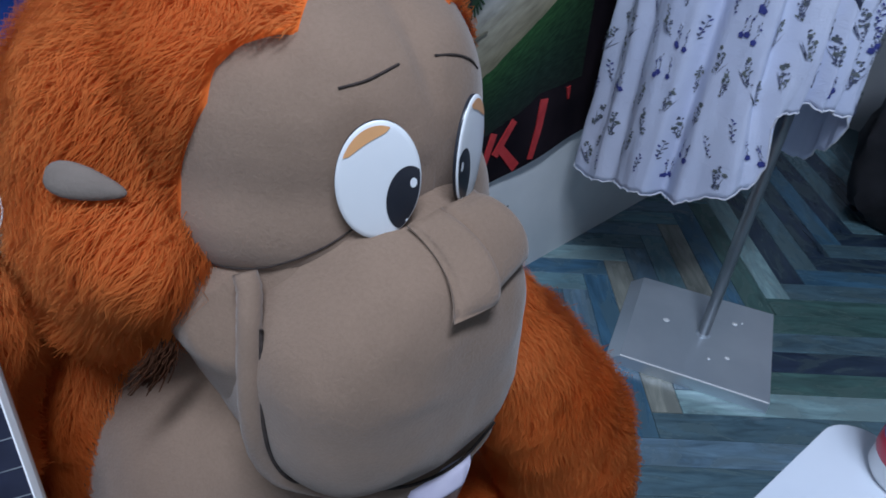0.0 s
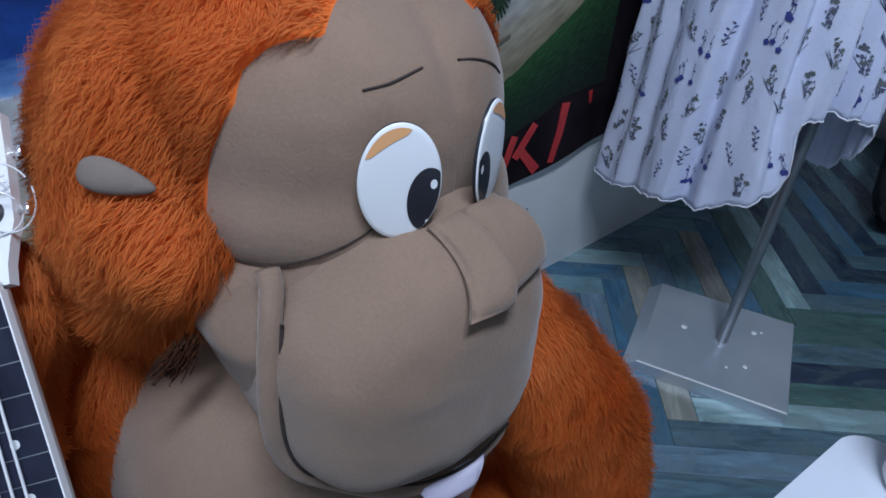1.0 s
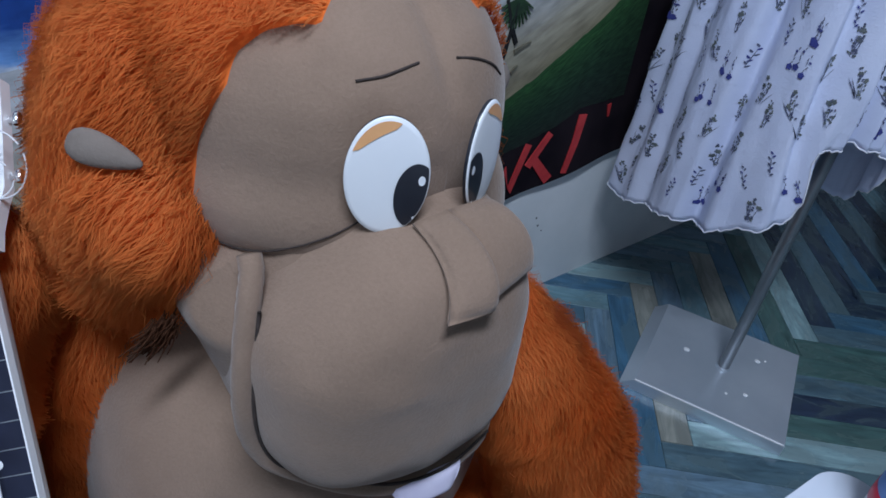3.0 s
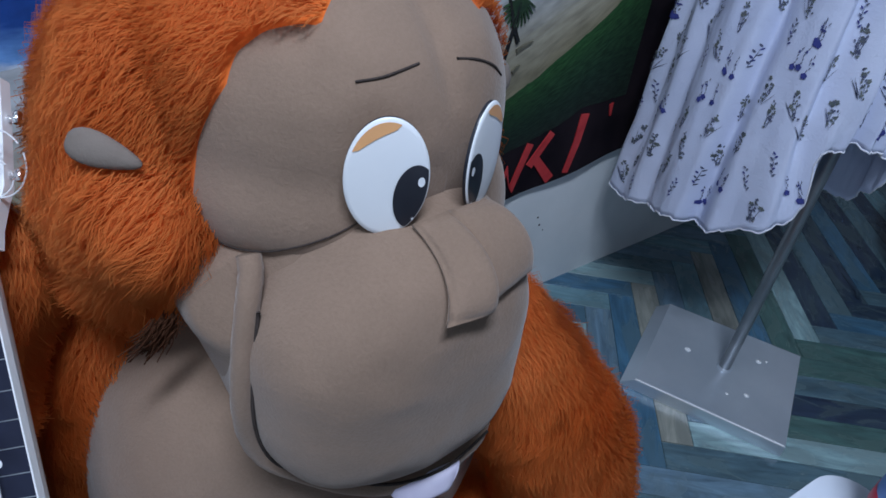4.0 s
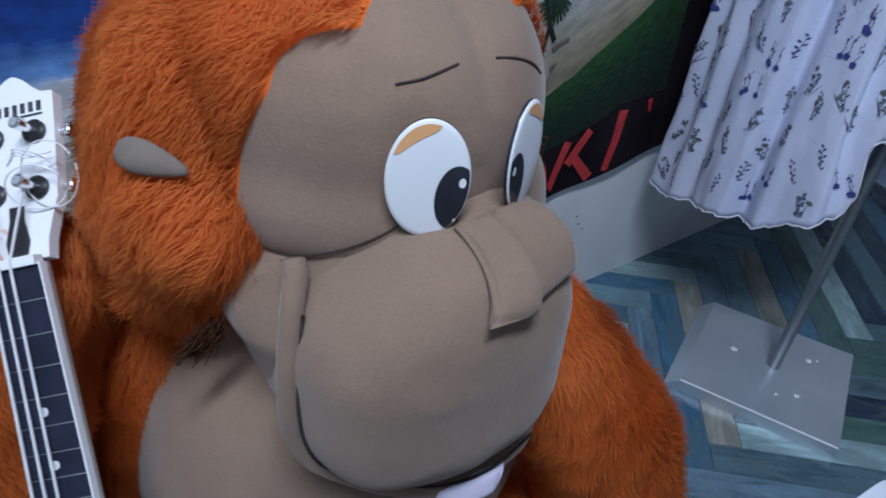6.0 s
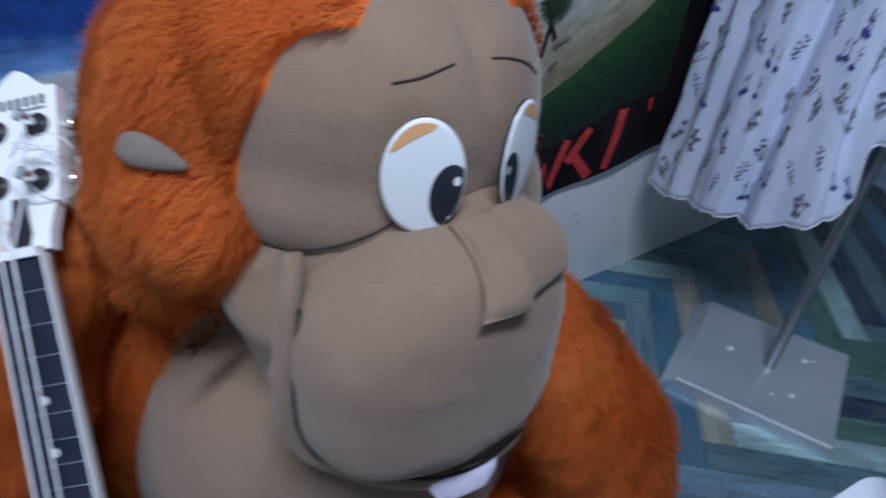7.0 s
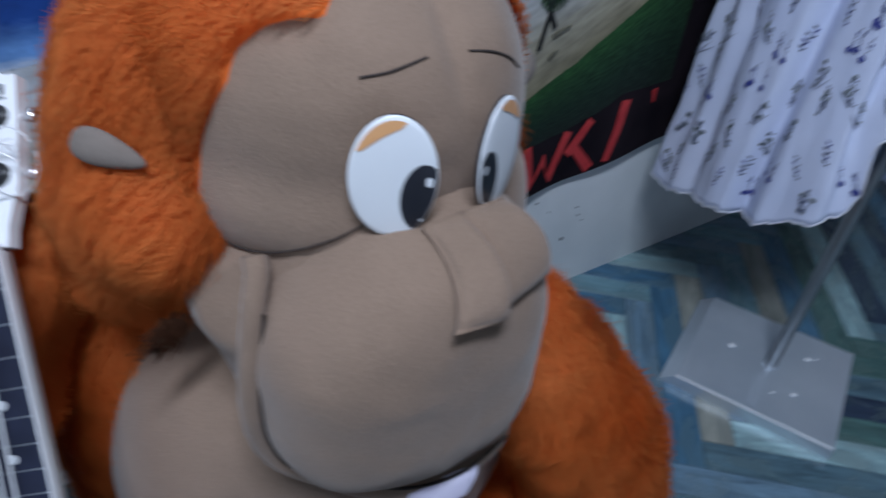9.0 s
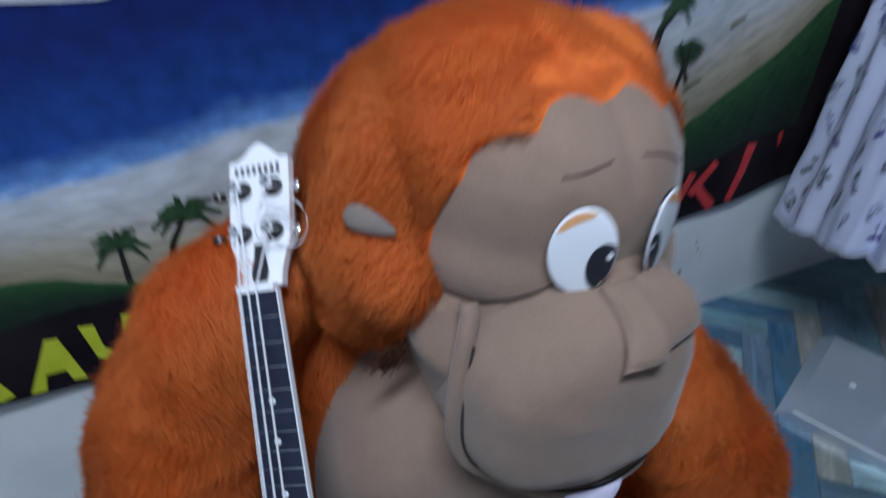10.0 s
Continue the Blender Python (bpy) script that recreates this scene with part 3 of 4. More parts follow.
# crown and sideburns in fur, cheeks, jaw and muzzle in tan velour
fused((0.40, 0.71, 0.97), [((0.462, 0.728, 0.995), (0.205, 0.185, 0.152)), ((0.462, 0.735, 1.015), (0.200, 0.185, 0.158)), ((0.340, 0.690, 0.990), (0.122, 0.132, 0.140)),
                           ((0.600, 0.672, 0.955), (0.078, 0.130, 0.128)), ((0.590, 0.700, 1.098), (0.086, 0.110, 0.076)), ((0.246, 0.665, 0.890), (0.060, 0.085, 0.092)),
                           ((0.268, 0.640, 0.930), (0.052, 0.085, 0.075)), ((0.262, 0.606, 0.952), (0.044, 0.078, 0.052)), ((0.300, 0.790, 0.925), (0.085, 0.100, 0.135))],
      0.045, (flow_side, 0.040, 1.1))
blob((0.472, 0.560, 0.836), (0.222, 0.112, 0.156), e=0.58, nu=96, nv=56, warp=jaw_warp)
muzzle = blob((0.458, 0.500, 0.8345), (0.170, 0.156, 0.1485), e=0.66, nu=128, nv=64, warp=muzzle_warp)
# neck ruff, body with the tan belly, shoulders and arms
blob((0.44, 0.672, 0.893), (0.243, 0.150, 0.108), nu=64, nv=32, mat=RT, pile=(flow_down, 0.045, 1.3))
blob((0.45, 0.80, 0.455), (0.34, 0.18, 0.43), e=0.75, nu=80, nv=48, mat=RT, pile=(flow_down, 0.030, 0.9))
blob((0.446, 0.675, 0.425), (0.300, 0.215, 0.395), e=0.80, nu=96, nv=56, warp=lambda p: np.array((p[0], p[1] - 0.12 * (p[2] - 0.425), p[2])))


def limb(points, radii, pile_len, density=1.0, n=40, flow=flow_down):
    """A stuffed furry limb along a line."""
    line = smooth_line(points, 8)
    rr = np.interp(np.linspace(0, 1, len(line)), np.linspace(0, 1, len(radii)), radii)
    rings = []
    for i, p in enumerate(line):
        d = (line[min(i + 1, len(line) - 1)] - line[max(i - 1, 0)]).normalized()
        u = d.cross(Vector((0.2, 1, 0.1))).normalized()
        w = d.cross(u)
        rings.append([np.array(p + (u * math.cos(t) + w * math.sin(t)) * rr[i] * (1 + 0.08 * noise.noise(p * 9 + u * math.cos(t) + w * math.sin(t)) + 0.05 * noise.noise(p * 24 + u * 2 * math.cos(t) + w * 2 * math.sin(t)))) for t in (2 * math.pi * j / n for j in range(n))])
    V = np.array(rings)
    k = len(line)
    faces = [(i * n + j, i * n + (j + 1) % n, (i + 1) * n + (j + 1) % n, (i + 1) * n + j) for i in range(k - 1) for j in range(n)]
    faces += [tuple(range(n)), tuple((k - 1) * n + j for j in range(n))]
    toy.add(V.reshape(-1, 3), faces, RT)
    flat = V.reshape(-1, 3)
    q = np.array(faces[:-2])
    A, B, C, D = (flat[q[:, j]] for j in range(4))
    nrm = np.cross(C - A, D - B)
    area = np.linalg.norm(nrm, axis=1) / 2
    nn = nrm / np.maximum(np.linalg.norm(nrm, axis=1), 1e-9)[:, None]
    mid = np.repeat(np.array([np.array(p) for p in line[:-1]]), n, axis=0)
    nn *= np.sign((((A + B + C + D) / 4 - mid) * nn).sum(1))[:, None]
    PILE.append((A, B, C, D, nn, area, (flow, pile_len, density), -1))


limb([(0.18, 0.77, 0.87), (0.06, 0.735, 0.79), (-0.02, 0.70, 0.64), (-0.07, 0.63, 0.45), (-0.04, 0.50, 0.30)], [0.07, 0.100, 0.112, 0.112, 0.10, 0.09], 0.038)
limb([(0.60, 0.62, 0.76), (0.675, 0.49, 0.64), (0.752, 0.43, 0.47), (0.785, 0.40, 0.28)], [0.06, 0.09, 0.10, 0.10, 0.10, 0.09], 0.040)
limb([(0.30, 0.62, 0.16), (0.16, 0.36, 0.16), (0.06, 0.12, 0.15)], [0.14, 0.15, 0.14, 0.13], 0.045, 0.3)
limb([(0.62, 0.62, 0.16), (0.74, 0.34, 0.16), (0.80, 0.10, 0.15)], [0.14, 0.15, 0.14, 0.13], 0.045, 0.3)


def pad(grid, thick, mat):
    """A stuffed pad from a grid of points, with a back."""
    G = np.array(grid, float)
    h, w = G.shape[:2]
    du, dv = np.gradient(G, axis=1), np.gradient(G, axis=0)
    N = np.cross(du, dv)
    N /= np.maximum(np.linalg.norm(N, axis=2), 1e-9)[:, :, None]
    if N[h // 2, w // 2, 1] > 0:
        N = -N
    uu = np.linspace(-1, 1, w)[None, :]
    vv = np.linspace(-1, 1, h)[:, None]
    t = thick * (1 - np.abs(uu) ** 4) ** 0.5 * (1 - np.abs(vv) ** 4) ** 0.5
    front = G + N * t[:, :, None]
    back = G - N * thick * 0.25
    base = h * w
    V = np.concatenate([front.reshape(-1, 3), back.reshape(-1, 3)])
    F = []
    for i in range(h - 1):
        for j in range(w - 1):
            a = i * w + j
            F.append((a, a + 1, a + w + 1, a + w))
            F.append((base + a, base + a + w, base + a + w + 1, base + a + 1))
    ring = [j for j in range(w)] + [i * w + w - 1 for i in range(1, h)] + [(h - 1) * w + j for j in range(w - 2, -1, -1)] + [i * w for i in range(h - 2, 0, -1)]
    for a, b in zip(ring, ring[1:] + ring[:1]):
        F.append((a, b, base + b, base + a))
    toy.add(V, F, mat)


def patch(tl, tr, bl, br, left_bow=(0, 0, 0), right_bow=(0, 0, 0), n=14):
    tl, tr, bl, br, lb, rb = (np.array(q, float) for q in (tl, tr, bl, br, left_bow, right_bow))
    out = []
    for i in range(n):
        t = i / (n - 1)
        k = 4 * t * (1 - t)
        a = tl + (bl - tl) * t + lb * k
        b = tr + (br - tr) * t + rb * k
        out.append([a + (b - a) * j / (n - 1) for j in range(n)])
    return out


# the folded nose: two halves that meet in a crease
TL, TM, TR = (0.427, 0.417, 0.996), (0.460, 0.413, 1.003), (0.506, 0.418, 0.999)
BL, BM, BR = (0.416, 0.344, 0.944), (0.463, 0.344, 0.937), (0.530, 0.367, 0.944)
pad(patch(TL, TM, BL, BM, (0.009, -0.008, 0.002), (0.012, -0.018, 0.004)), 0.0095, PL)
pad(patch(TM, TR, (BM[0] - 0.006, BM[1] + 0.007, BM[2]), BR, (0.006, -0.010, 0.002), (0.010, -0.008, 0.010)), 0.0085, PL)


def rope(pts, r, mat, n=10, per=8):
    bm = bmesh.new()
    tube(bm, smooth_line(pts, per), r, n)
    bm.verts.index_update()
    toy.add([v.co[:] for v in bm.verts], [tuple(v.index for v in f.verts) for f in bm.faces], mat)
    bm.free()


def brow(pts, r, mat, n):
    rope([(x, face_y(x, z) - 0.0008, z) for x, z in pts], r, mat, n)


# piping round the muzzle, mouth line, brows
RIM = [(0.314, 0.490, 0.957), (0.311, 0.480, 0.945), (0.302, 0.470, 0.92), (0.290, 0.460, 0.87), (0.284, 0.454, 0.82), (0.288, 0.453, 0.775), (0.303, 0.449, 0.736), (0.331, 0.438, 0.708),
       (0.369, 0.412, 0.690), (0.412, 0.391, 0.681), (0.47, 0.384, 0.677), (0.53, 0.391, 0.688), (0.562, 0.425, 0.714)]
rope(RIM, 0.0108, PL, 12)
rope([(x + 0.0050, y - 0.0112, z + (0.0 if z > 0.72 else 0.012)) for x, y, z in RIM[2:-1]], 0.0018, LN, 6)
rope([(x + (-0.004 if x < 0.33 else 0.0), y - 0.004, z - 0.0105) for x, y, z in RIM[7:-1]], 0.0020, LN, 6)
# dark line drawn along the cheek seam for the shade in its crease
brow([(x, seam_z(x) + 0.0045) for x in (0.288, 0.305, 0.325, 0.345, 0.360, 0.375, 0.395)], 0.0008, LN, 6)
brow([(0.400, 1.104), (0.42, 1.107), (0.437, 1.110), (0.455, 1.113)], 0.0012, LN, 6)
brow([(0.494, 1.112), (0.515, 1.109), (0.535, 1.101), (0.551, 1.088)], 0.0012, LN, 6)
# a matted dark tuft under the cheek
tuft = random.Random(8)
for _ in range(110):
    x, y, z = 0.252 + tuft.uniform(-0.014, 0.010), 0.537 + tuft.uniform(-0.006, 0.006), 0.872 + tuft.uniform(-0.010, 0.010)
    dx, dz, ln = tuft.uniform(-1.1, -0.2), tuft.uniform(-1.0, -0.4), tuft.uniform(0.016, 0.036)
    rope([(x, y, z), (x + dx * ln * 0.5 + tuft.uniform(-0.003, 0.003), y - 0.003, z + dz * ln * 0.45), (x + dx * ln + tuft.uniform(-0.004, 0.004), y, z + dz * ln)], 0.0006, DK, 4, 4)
# tongue
pad(patch((0.405, 0.385, 0.686), (0.492, 0.375, 0.686), (0.425, 0.372, 0.652), (0.475, 0.366, 0.652), (-0.004, 0, 0), (0.006, 0, 0), 10), 0.008, TG)


def eye(c, az, tilt, hw, hh, inward):
    """A domed oval plate with a printed pupil, gleam and lid."""
    n = Vector((math.cos(az), math.sin(az), 0))
    u = Vector((-math.sin(az), math.cos(az), 0))       # to the ape's left, seen from the front to the right
    up = Vector((0, 0, 1))
    n = (n * math.cos(tilt) + up * math.sin(tilt)).normalized()
    up = n.cross(u)
    c = Vector(c)

    def at(x, y, h):
        return np.array(c + u * (x * hw) + up * (y * hh) + n * h)

    k = 64
    rings = [(1.0, -0.0030), (1.005, 0.0), (0.985, 0.0012), (0.90, 0.0018), (0.5, 0.0024), (0.02, 0.0026)]
    V = [at(r * math.cos(2 * math.pi * j / k), r * math.sin(2 * math.pi * j / k), h) for r, h in rings for j in range(k)]
    F, Mt = [], []
    for i in range(len(rings) - 1):
        for j in range(k):
            F.append((i * k + j, i * k + (j + 1) % k, (i + 1) * k + (j + 1) % k, (i + 1) * k + j))
            Mt.append(PU if i == 0 else EY)
    F.append(tuple((len(rings) - 1) * k + j for j in range(k)))
    Mt.append(EY)
    toy.add(V, F, Mt)

    def dome(x, y):
        r = math.hypot(x, y)
        return float(np.interp(r, [0.02, 0.5, 0.9, 0.985], [0.0026, 0.0024, 0.0018, 0.0012]))

    def print_shape(pts, lift, mat):
        pts = [(x, y) if math.hypot(x, y) < 0.965 else (x / math.hypot(x, y) * 0.965, y / math.hypot(x, y) * 0.965) for x, y in pts]
        mx, my = sum(p[0] for p in pts) / len(pts), sum(p[1] for p in pts) / len(pts)
        VV = []
        for s in (1.0, 0.66, 0.33):
            VV += [at(mx + (x - mx) * s, my + (y - my) * s, dome(mx + (x - mx) * s, my + (y - my) * s) + lift) for x, y in pts]
        q = len(pts)
        FF = [(i * q + j, i * q + (j + 1) % q, (i + 1) * q + (j + 1) % q, (i + 1) * q + j) for i in range(2) for j in range(q)]
        FF.append(tuple(2 * q + j for j in range(q)))
        toy.add(VV, FF, mat)

    def oval(x, y, a, b, rot=0.0, m=40):
        cr, sr = math.cos(rot), math.sin(rot)
        return [(x + a * math.cos(t) * cr - b * math.sin(t) * sr, y + a * math.cos(t) * sr + b * math.sin(t) * cr) for t in (2 * math.pi * i / m for i in range(m))]

    s = inward
    print_shape(oval(0.66 * s, -0.30, 0.50, 0.57, -0.25 * s), 0.0006, PU)
    print_shape(oval(0.80 * s, -0.02, 0.085, 0.085, 0, 16), 0.0012, EY)
    print_shape(oval(0.66 * s, -0.68, 0.04, 0.03, 0, 12), 0.0012, EY)
    arc = [(0.94 * math.cos(t), 0.94 * math.sin(t)) for t in np.linspace(1.30, 2.62, 16)]
    inner = [((0.93 - 0.20 * math.sin(math.pi * u) ** 0.5) * math.cos(t), (0.93 - 0.20 * math.sin(math.pi * u) ** 0.5) * math.sin(t)) for t, u in zip(np.linspace(2.62, 1.30, 16), np.linspace(0, 1, 16))]
    if s < 0:
        arc, inner = [(-x, y) for x, y in arc], [(-x, y) for x, y in inner]
    q = len(arc)
    VV = [at(x, y, dome(x, y) + 0.0006) for x, y in arc] + [at(x, y, dome(x, y) + 0.0006) for x, y in inner[::-1]]
    VV += [(a + b) / 2 for a, b in zip(VV[:q], VV[q:])]
    FF = [(i, i + 1, 2 * q + i + 1, 2 * q + i) for i in range(q - 1)] + [(2 * q + i, 2 * q + i + 1, q + i + 1, q + i) for i in range(q - 1)]
    toy.add(VV, FF, LD)


eye((0.409, 0.432, 1.0365), radians(-117), 0.02, 0.0345, 0.0525, 1)
eye((0.507, 0.429, 1.0355), radians(-63), 0.02, 0.036, 0.0505, -1)

# ears: flat felt petals on the sides of the head
for sx in (-1, 1):
    tip, root = Vector((XM + (sx * 0.264 if sx < 0 else 0.200), 0.597, 1.036)), Vector((XM + (sx * 0.221 if sx < 0 else 0.150), 0.552, 1.024))
    ax = (tip - root).normalized()
    nn = Vector((sx * 0.6, -0.55, 0.55))
    nn = (nn - ax * nn.dot(ax)).normalized()
    side = nn.cross(ax)
    L = (tip - root).length / 2
    T = Matrix((ax * 1.0, side, nn)).transposed()
    cen = (tip + root) / 2
    V, F = [], []
    k, q = 24, 12
    for i in range(q + 1):
        th = math.pi * i / q
        for j in range(k):
            a = 2 * math.pi * j / k
            x = math.cos(th)
            wide = 0.0155 * (0.85 + 0.38 * x)
            p = Vector((x * L, math.sin(th) ** 0.8 * math.cos(a) * wide, math.sin(th) * math.sin(a) * 0.008))
            V.append(cen + T @ p)
    F = [(i * k + j, i * k + (j + 1) % k, (i + 1) * k + (j + 1) % k, (i + 1) * k + j) for i in range(q) for j in range(k)]
    toy.add([v[:] for v in V], F, EA)


LATTICE = np.random.default_rng(9).normal(0, 0.55, (32, 32, 32, 3))


def drift(p, f):
    """Smooth random vectors over space."""
    q = p * f + 100.0
    i = np.floor(q).astype(int)
    t = q - i
    t = t * t * (3 - 2 * t)
    out = 0
    for dx in (0, 1):
        for dy in (0, 1):
            for dz in (0, 1):
                w = (t[:, 0] if dx else 1 - t[:, 0]) * (t[:, 1] if dy else 1 - t[:, 1]) * (t[:, 2] if dz else 1 - t[:, 2])
                out = out + LATTICE[(i[:, 0] + dx) % 32, (i[:, 1] + dy) % 32, (i[:, 2] + dz) % 32] * w[:, None]
    return out


def unit(v):
    return v / np.maximum(np.linalg.norm(v, axis=1), 1e-9)[:, None]


def grow_pile(total):
    """Tapered clumped strands on every furred face."""
    rng = np.random.default_rng(4)
    share = [p[5] * p[6][2] for p in PILE]
    tot = sum(sh.sum() for sh in share)
    P, N, D, Ln = [], [], [], []
    for (A, B, C, Dq, nn, area, (flow, ln, dens), own), sh in zip(PILE, share):
        k = int(total * sh.sum() / tot)
        idx = rng.choice(len(area), k, p=sh / sh.sum())
        s, t = rng.random(k)[:, None], rng.random(k)[:, None]
        p = (A[idx] * (1 - s) + B[idx] * s) * (1 - t) + (Dq[idx] * (1 - s) + C[idx] * s) * t
        n = nn[idx]
        keep = np.ones(k, bool)
        for bi, (c, r, T) in enumerate(BLOBS):
            if bi != own:
                q = (p - c) @ T / r
                keep &= (q ** 2).sum(1) > 0.94
        for c, r in INNER:
            keep &= (((p - c) / r) ** 2).sum(1) > 0.94
        keep &= p[:, 2] > 0.02
        p, n = p[keep], n[keep]
        f = flow(p, n)
        f = unit(f - n * (f * n).sum(1)[:, None])
        P.append(p), N.append(n), D.append(f), Ln.append(np.full(len(p), ln))
    P, N, D, Ln = np.concatenate(P), np.concatenate(N), np.concatenate(D), np.concatenate(Ln)
    k = len(P)
    sw, sw2 = drift(P, 11.0), drift(P + 3.3, 34.0)
    D = 1.0 * D + 0.9 * sw + 0.45 * sw2 + rng.normal(0, 0.16, (k, 3))
    D = unit(D - N * (D * N).sum(1)[:, None])
    lift = 0.24 + 0.12 * sw2[:, 1] + rng.normal(0, 0.08, k)
    P = P + N * (0.004 + 0.012 * sw[:, 0] + 0.006 * sw2[:, 2])[:, None]
    Ln = Ln * (0.70 + 0.5 * rng.random(k)) * (1 + 0.30 * sw[:, 2])
    tip = P + D * (Ln * 0.9)[:, None] + N * (Ln * lift)[:, None]
    # locks: strands that start near one another lean together
    cell = np.floor((P + 0.010 * drift(P + 7.7, 60.0)) / 0.018).astype(int)
    key = (cell[:, 0] * 73856093) ^ (cell[:, 1] * 19349663) ^ (cell[:, 2] * 83492791)
    _, inv, cnt = np.unique(key, return_inverse=True, return_counts=True)
    mean = np.stack([np.bincount(inv, tip[:, j]) for j in range(3)], 1) / cnt[:, None]
    tip += (mean[inv] - tip) * (0.14 + 0.38 * rng.random(k))[:, None]
    mid = P + (tip - P) * 0.45 + N * (Ln * 0.14)[:, None] + 0.10 * Ln[:, None] * rng.normal(0, 1, (k, 3))
    side = unit(np.cross(tip - P, N))
    wd = (0.00028 + 0.00030 * rng.random(k))[:, None]
    V = np.stack([P - side * wd, P + side * wd, mid - side * wd * 0.85, mid + side * wd * 0.85, tip], 1).reshape(-1, 3)
    nv = unit(N + 0.05 * rng.normal(0, 1, (k, 3)) + 0.18 * sw2 + 0.24 * sw)
    return V, np.repeat(nv, 5, axis=0), k


def build_toy():
    sv, sn, k = grow_pile(720000)
    base = np.concatenate(toy.v)
    nb = len(base)
    V = np.concatenate([base, sv]) * S
    off = nb + 5 * np.arange(k)
    faces = list(toy.f)
    mats = list(toy.m)
    tri = np.stack([off, off + 1, off + 3, off + 2], 1)
    top = np.stack([off + 2, off + 3, off + 4], 1)
    faces += [tuple(q) for q in tri.tolist()] + [tuple(q) for q in top.tolist()]
    mats += [FR] * (2 * k)
    me = bpy.data.meshes.new("plush_ape")
    at = Vector((0.46, 0.62, 0.0)) * S
    me.from_pydata((V - np.array(at)).tolist(), [], faces)
    for m in TOY_MATS:
        me.materials.append(m)
    me.polygons.foreach_set("material_index", mats)
    me.polygons.foreach_set("use_smooth", [True] * len(faces))
    me.update()
    vn = np.zeros(len(V) * 3)
    me.vertex_normals.foreach_get("vector", vn)
    vn = vn.reshape(-1, 3)
    vn[nb:] = sn
    me.normals_split_custom_set_from_vertices(vn.tolist())
    ob = new("plush_ape", me)
    ob.location = at
    return tagged(ob, "large orange furry plush ape with tan face sitting on floor", "plush toy")


build_toy()


# ---- the ukulele ----
def ukulele():
    nut = Vector((0.119, 0.6565, 0.912))
    u = Vector((-0.110, -0.593, -0.797)).normalized()          # down the neck
    w = Vector((0.818, -0.502, 0.279))
    w = (w - u * w.dot(u)).normalized()                         # across the board
    n = u.cross(w)
    if n.y > 0:
        n = -n                                                  # out of the board
    neck = Matrix((w, -u, n)).transposed().to_4x4()
    neck.translation = nut
    uke = thing("ukulele", nut + u * 0.70 - n * 0.05, "white ukulele with dark fretboard leaning on the plush toy", "ukulele")
    LS = 0.585

    def half(d):
        return 0.0248 + 0.006 * d / 0.33

    # board, neck behind, binding
    part("fretboard", prism(bmesh.new(), [(-half(0), 0), (half(0), 0), (half(0.36), -0.36), (-half(0.36), -0.36)], 0.008, neck), M_FRET, uke, "blue-black fretboard", False)
    bm = bmesh.new()
    for s, t in ((-1, 0.0012), (1, 0.0016)):
        prism(bm, [(s * half(0), 0), (s * (half(0) + t), 0), (s * (half(0.36) + t), -0.36), (s * half(0.36), -0.36)], 0.0085, neck)
    part("binding", bm, M_UKE, uke, "white edge binding", False)
    bm = bmesh.new()
    k = 12
    rows = []
    for d in (0.0, 0.08, 0.2, 0.29, 0.33):
        hw = half(d) - 0.0015
        dp = 0.028 + (0.02 if d > 0.3 else 0)
        rows.append([bm.verts.new(neck @ Vector((hw * math.cos(t), -d, -dp * math.sin(t) - 0.0005))) for t in (math.pi * i / k for i in range(k + 1))])
    for A, B in zip(rows, rows[1:]):
        for i in range(k):
            bm.faces.new((A[i], A[i + 1], B[i + 1], B[i]))
        bm.faces.new((A[0], B[0], B[-1], A[-1]))
    bm.faces.new(rows[0])
    bm.faces.new(rows[-1])
    part("neck", bm, M_UKE, uke)
    for i in range(1, 14):
        d = LS * (1 - 2 ** (-i / 12))
        bm = bmesh.new()
        tube(bm, [neck @ Vector((-half(d), -d, 0.0072)), neck @ Vector((half(d), -d, 0.0074))], 0.0009, 6)
        part("fret", bm, M_POLE, uke)
    for i in (5, 7, 10, 12):
        d = LS * (1 - 2 ** (-(i - 0.5) / 12))
        bm = bmesh.new()
        lathe(bm, [(0.0044, 0.0), (0.0044, 0.0006)], neck @ Vector((0, -d, 0.008)), 16, neck.to_3x3().to_4x4())
        part("inlay_dot", bm, M_UKE, uke)
    part("nut", box(bmesh.new(), (-half(0), -0.002, 0.0), (half(0), 0.007, 0.013), neck), M_UKE, uke, "", False, 0.001)
    # headstock tilted back
    hd = Vector((0.012, 0.1480, 0.1090))
    hu = (hd - w * hd.dot(w)).normalized()
    hn = w.cross(hu)
    if hn.y > 0:
        hn = -hn
    hs = Matrix((w, hu, hn)).transposed().to_4x4()
    hs.translation = nut - hn * 0.002
    right = [(0.0285, 0.004), (0.0295, 0.022), (0.0345, 0.042), (0.0405, 0.060), (0.0412, 0.108), (0.0410, 0.164)]
    crown = [(0.0400, 0.166), (0.029, 0.167), (0.021, 0.173), (0.012, 0.182), (0.004, 0.187), (0.0, 0.188), (-0.004, 0.187), (-0.012, 0.182), (-0.021, 0.173), (-0.029, 0.167), (-0.0400, 0.166)]
    outline = right + crown + [(-x, y) for x, y in right[::-1]]
    part("headstock", prism(bmesh.new(), outline, -0.013, hs), M_UKE, uke, "white lacquered headstock", True, 0.0012)
